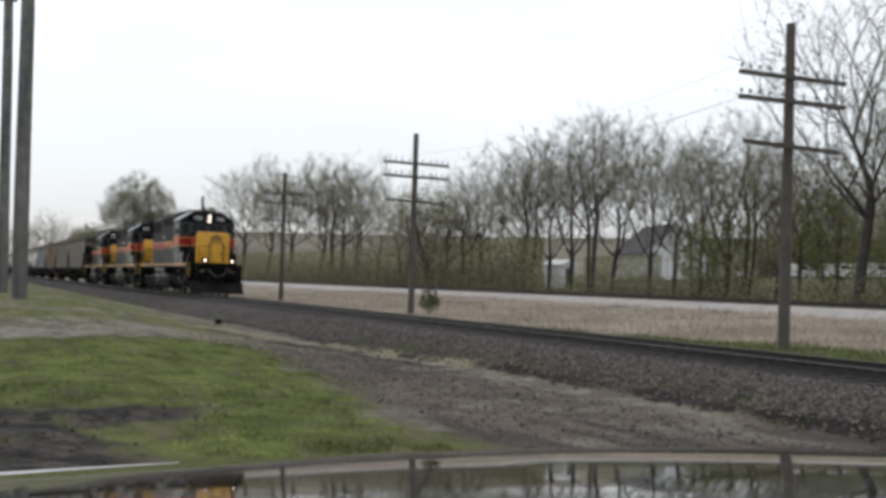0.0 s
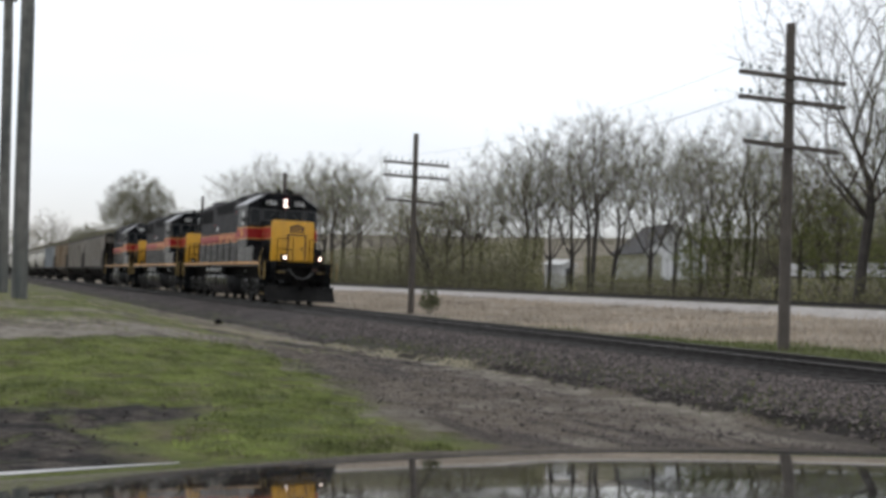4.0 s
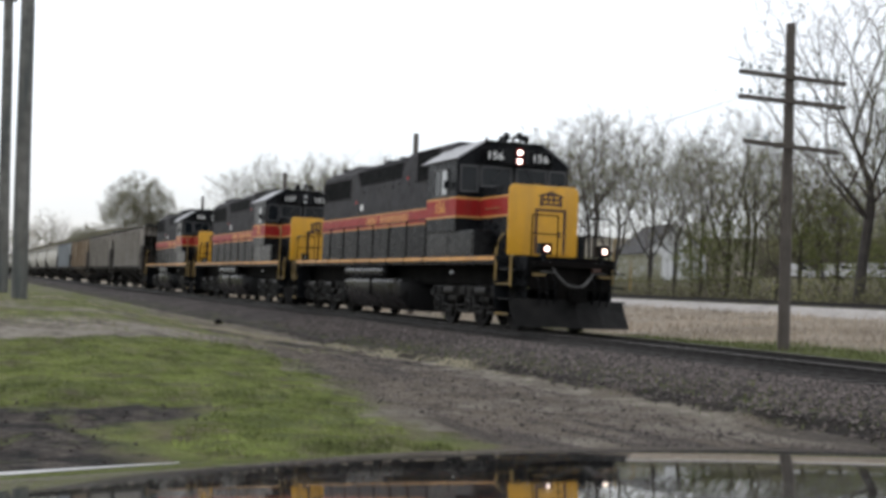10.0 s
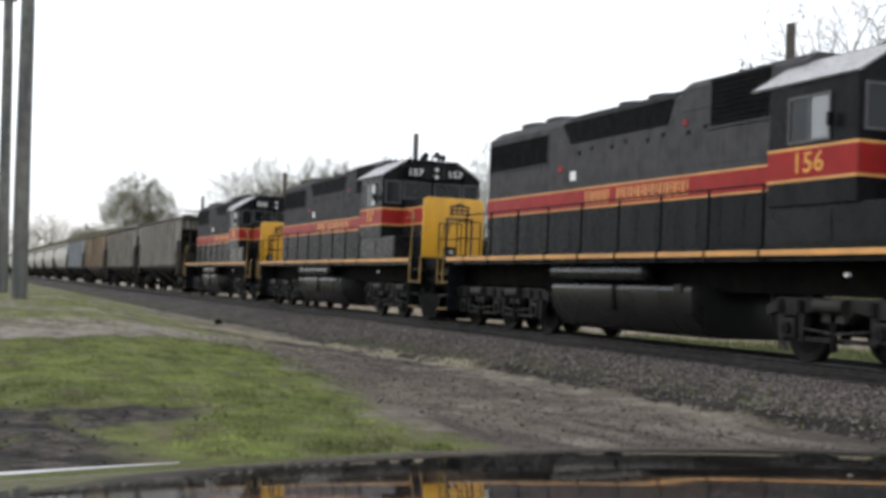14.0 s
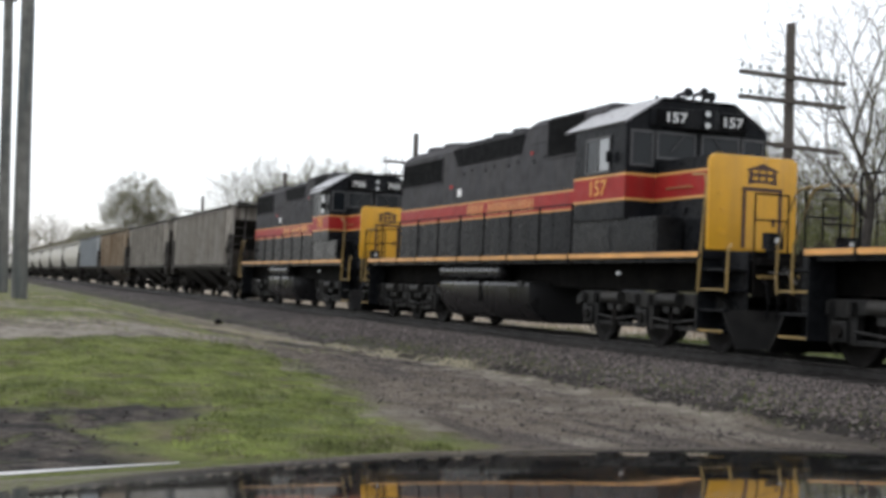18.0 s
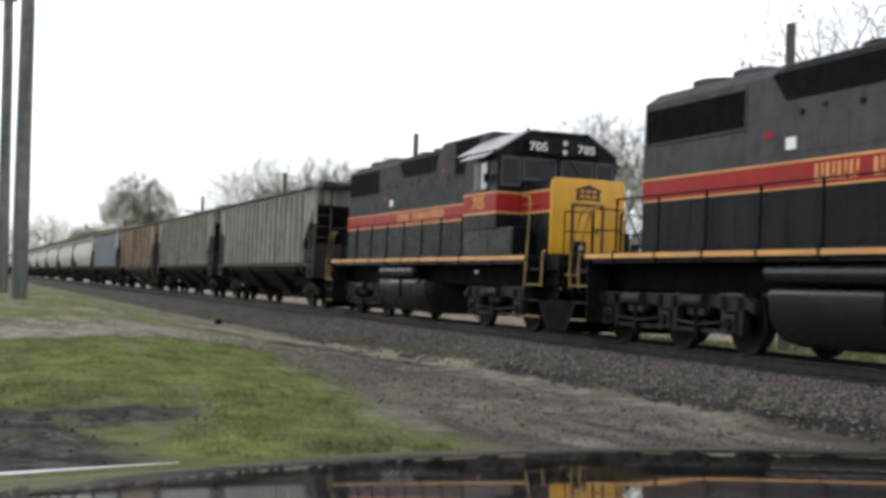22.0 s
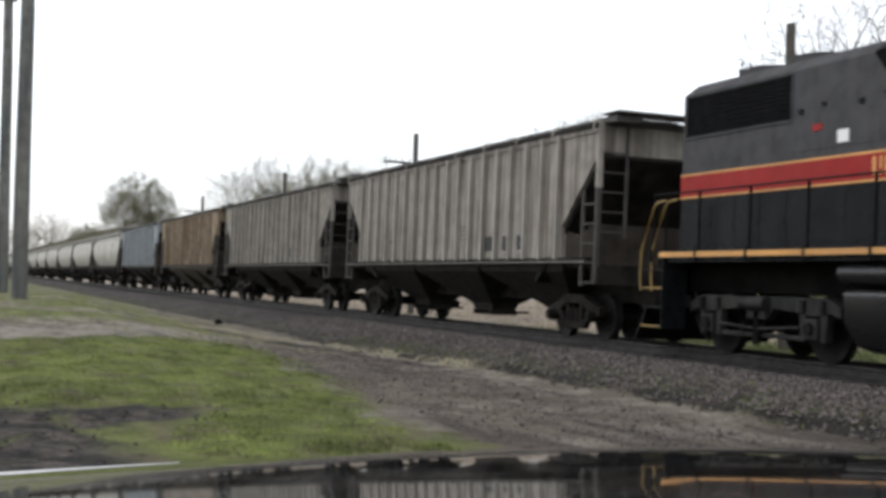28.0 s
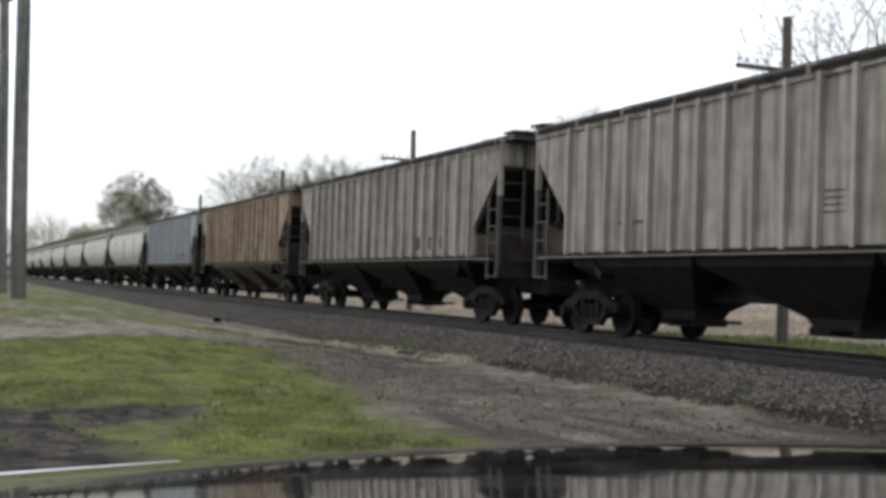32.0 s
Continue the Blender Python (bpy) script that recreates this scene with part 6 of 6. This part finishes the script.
scatter("strip_grass", "bleached dead grass on the strip beyond the lawn", M_DRYGRASS, 6000, on_strip, lambda r: r.uniform(0.015, 0.06), 90)
scatter("strip_green_grass", "green tufts among the dead grass", M_LAWN, 5000, on_strip, lambda r: r.uniform(0.015, 0.07), 92)
scatter("lawn_tufts", "darker tufts of longer grass in the lawn", M_TUFT, 3000, on_tufts, lambda r: r.uniform(0.02, 0.075), 87)
scatter("ballast_stones", "grey crushed stone along the track", M_STONE, 19000, lambda r: (-9 - 32 * r.random() ** 1.5, r.uniform(9.75, 11.75) if r.random() < 0.9 else r.uniform(9.2, 9.8)), lambda r: r.uniform(0.014, 0.046), 78, "stone")
scatter("pale_ballast_chips", "pale stone chips among the darker ballast", M_PALESTONE, 1500, lambda r: (-9 - 30 * r.random() ** 1.4, r.uniform(9.4, 11.8)), lambda r: r.uniform(0.014, 0.036), 89, "stone")
scatter("lane_gravel", "loose pebbles on the dirt lane", M_STONE, 6000, lambda r: (-9 - 20 * r.random(), r.uniform(5.2, 8.6)), lambda r: r.uniform(0.008, 0.025), 79, "stone")

scatter("west_brush", "tall grey-brown brush behind the far track", M_BRUSH, 4000, lambda r: (lambda az, y: (-y / math.tan(radians(az)), y))(r.uniform(10.5, 24.5), r.uniform(41, 50)), lambda r: r.uniform(1.0, 3.8), 82, "stem")
scatter("west_brush_leaves", "olive haze of young leaves in tall brush", M_BRUSHLEAF, 80000, lambda r: (lambda az, y: (-y / math.tan(radians(az)), y))(r.uniform(10.5, 25.2), r.uniform(41, 50)), lambda r: r.random() ** 1.3 * 4.8, 83, "leaf")
scatter("mud_clods", "dark lumps of turned soil beside the lawn", M_CLOD, 300, lambda r: (lambda x: (x, r.uniform(0.1, 1.6 if x > -13.4 else 2.7)))(r.uniform(-15.2, -10.6)), lambda r: 0.006 + 0.026 * r.random() ** 3, 84, "stone")
scatter("lane_clods", "scattered soil lumps and debris along the lane", M_CLOD, 900, lambda r: (lambda x: (x, foot_line(x) + 0.2 * r.gauss(0, 1) if r.random() < 0.6 else r.uniform(4.8, 8.4)))(-9 - 26 * r.random()), lambda r: 0.012 + 0.035 * r.random() ** 3, 85, "stone")
scatter("foot_weeds", "thin weeds at the foot of the ballast", M_GREENGRASS, 3500, lambda r: (lambda x: (x, foot_line(x) + 0.55 + 0.4 * r.gauss(0, 1)))(-9 - 22 * r.random()), lambda r: r.uniform(0.02, 0.09), 86)


scatter("yard_hedge", "low dark hedge before the barn", M_BRUSHLEAF, 12000, lambda r: (lambda az, y: (-y / math.tan(radians(az)), y))(r.uniform(27.0, 30.4), r.uniform(74, 79)), lambda r: r.random() * 3.4, 88, "leaf")


# ---- buildings and vehicles beyond the trees
def barn():
    x, y = at_angle(30.9, 90)
    g = ground_z(x, y)
    t = thing("white_barn", "white boarded gable barn with a grey roof behind trees", "barn", at=pose(x - 0.46, y - 2, g - 0.2, 0, 0, -12))
    part("wall", Shape().prism([(-4.2, 0), (-4.2, 3.6), (0, 7.2), (4.2, 3.6), (4.2, 0)], -7, 7), M_WHITEWALL, t, "white boarded walls")
    for k in (-1, 1):
        part("roof", Shape().loft([[(xx, k * -0.1, 7.36), (xx, k * 4.7, 3.32), (xx, k * 4.7, 3.16), (xx, k * -0.1, 7.2)] for xx in (-7.4, 7.4)]), M_SHINGLE, t, "grey shingle roof slope")
    part("door", Shape().box(7.0, 7.05, -1.3, 1.3, 0.2, 2.8), M_WHITEWALL, t)


def shed():
    x, y = at_angle(25.95, 52)
    g = ground_z(x, y)
    t = thing("white_shed", "small white shed among the brush", "shed", at=pose(x, y, g - 0.1, 0, 0, 25))
    part("wall", Shape().box(-1.0, 1.0, -0.9, 0.9, 0, 2.2), M_WHITEWALL, t)
    part("roof", Shape().prism([(-1.1, 2.2), (0, 2.7), (1.1, 2.2), (1.1, 2.12), (-1.1, 2.12)], -1.15, 1.15), M_WHITEWALL, t)
    part("door", Shape().box(1.0, 1.03, -0.4, 0.4, 0.1, 1.9), M_SHINGLE, t)


def white_van(az, y, turn):
    x, y = at_angle(az, y)
    t = thing("white_van", "white van parked behind the trees", "van", "parked white vehicles", pose(x, y, ground_z(x, y), 0, 0, turn))
    part("body", Shape().prism([(-2.3, 0.4), (-2.3, 1.9), (-2.1, 2.05), (1.0, 2.05), (1.6, 1.25), (2.3, 1.05), (2.35, 0.4)], -0.95, 0.95, "y"), M_CARWHITE, t, bevel=0.06)
    for k in (-1, 1):
        part("window", Shape().prism([(-0.1, 1.25), (-0.1, 1.8), (0.95, 1.8), (1.4, 1.25)], *sorted((k * 0.95, k * 0.96)), "y"), M_GLASS_DARK, t)
        for xx in (-1.5, 1.5):
            w = part("wheel", Shape().cyl((xx, k * 0.72, 0.33), (xx, k * 0.97, 0.33), 0.33, 16), M_TYRE, t)
            part("rim", Shape().cyl((xx, k * 0.96, 0.33), (xx, k * 0.98, 0.33), 0.19, 12), M_TRIM, w)
    part("windscreen", Shape().quad((1.02, -0.8, 2.0), (1.02, 0.8, 2.0), (1.58, 0.85, 1.3), (1.58, -0.85, 1.3)), M_GLASS_DARK, t)


barn()
shed()
for az, y, turn in ((36.2, 108, 60), (37.45, 110, 140), (38.2, 108, 15), (39.4, 108, 75)):
    white_van(az, y, turn)


def water_tower():
    x, y = at_angle(23.33, 300)
    g = ground_z(x, y)
    h = 0.0595 * math.hypot(x, y) + EYE - g
    t = thing("water_tower", "distant grey water tower on a stem", "water tower", at=pose(x, y, g))
    part("stem", Shape().tube([(0, 0, -1), (0, 0, h - 4)], [0.8, 0.6], 12), M_TOWER, t)
    part("tank", Shape().tube([(0, 0, h - 6.5), (0, 0, h - 5), (0, 0, h - 3), (0, 0, h - 1), (0, 0, h)], [0.7, 1.6, 2.6, 2.2, 0.5], 16), M_TOWER, t, smooth=True)


water_tower()
# far woods along the crest
scatter("far_woods", "distant dark woods along the hill crest", M_BRUSH, 3000, lambda r: (lambda az, y: (-y / math.tan(radians(az)), y))(r.uniform(11, 34), r.uniform(280, 300)), lambda r: r.uniform(3, 9), 80, "stem")
scatter("far_woods_leaves", "grey haze of twigs on the crest", M_BRUSH, 9000, lambda r: (lambda az, y: (-y / math.tan(radians(az)) + r.uniform(-9, 9), y))(r.uniform(11, 34), r.uniform(280, 300)), lambda r: r.uniform(1, 8), 81, "leaf")

# small shrub by the pole, and a stone and a post in the ballast
sh = tree_model(91, height=1.0, base=0.1, wide=0.5, points=220, stems=3, leaf_n=4, leaf_size=0.03, leaf_material=M_TUFT, thick=0.012, tip=0.002)
sh.matrix_basis = pose(-52.1, 19.2, ground_z(-52.1, 19.2) - 0.05) @ Matrix.Diagonal((1.0, 1.0, 1.15, 1))
sh.name = "small_shrub"
tagged(sh, "small brown-green shrub beside a telegraph pole", "shrub", "shrubs")
tagged(part("dark_rock", Shape().tube([(0, 0, -0.1), (0, 0.02, 0.05), (0.03, 0, 0.11), (0.02, 0, 0.15)], [0.12, 0.14, 0.10, 0.03], 7), M_UNDER, at=pose(-43.1, 8.3, -0.6)), "dark lump of rock at the foot of the ballast", "rock")
puddle = part("puddle", Shape().prism([(1.1 * math.cos(a) * (1 + 0.25 * math.sin(3 * a)), 0.26 * math.sin(a) * (1 + 0.3 * math.cos(2 * a))) for a in (2 * math.pi * i / 28 for i in range(28))], -0.03, 0.002, "z"),
              mat("muddy_water", (0.035, 0.034, 0.033), 0.30, vary=0.35, scale=4, grain=0.1, grain_scale=20, spec=0.4, bump=0.3, bump_scale=10), at=pose(-12.1, 0.34, ground_z(-12.1, 0.34) - 0.012))
tagged(puddle, "shallow muddy puddle in the bare soil", "puddle", kind="structure")


def motions():
    """The train slows a little as it passes; its wheels roll without slipping."""
    coarse = [i * 1.0 for i in range(33)]
    fine = [i * 4 / 30 for i in range(241)]
    for t, front in TRAIN:
        walk(t, [(s, pose(run(s) + front, TRACK, 0)) for s in coarse])
    for w, place_, r in WHEELS:
        walk(w, [(s, pose(*place_) @ Matrix.Rotation((run(s) - run(0)) / r, 4, "Y")) for s in fine])


motions()
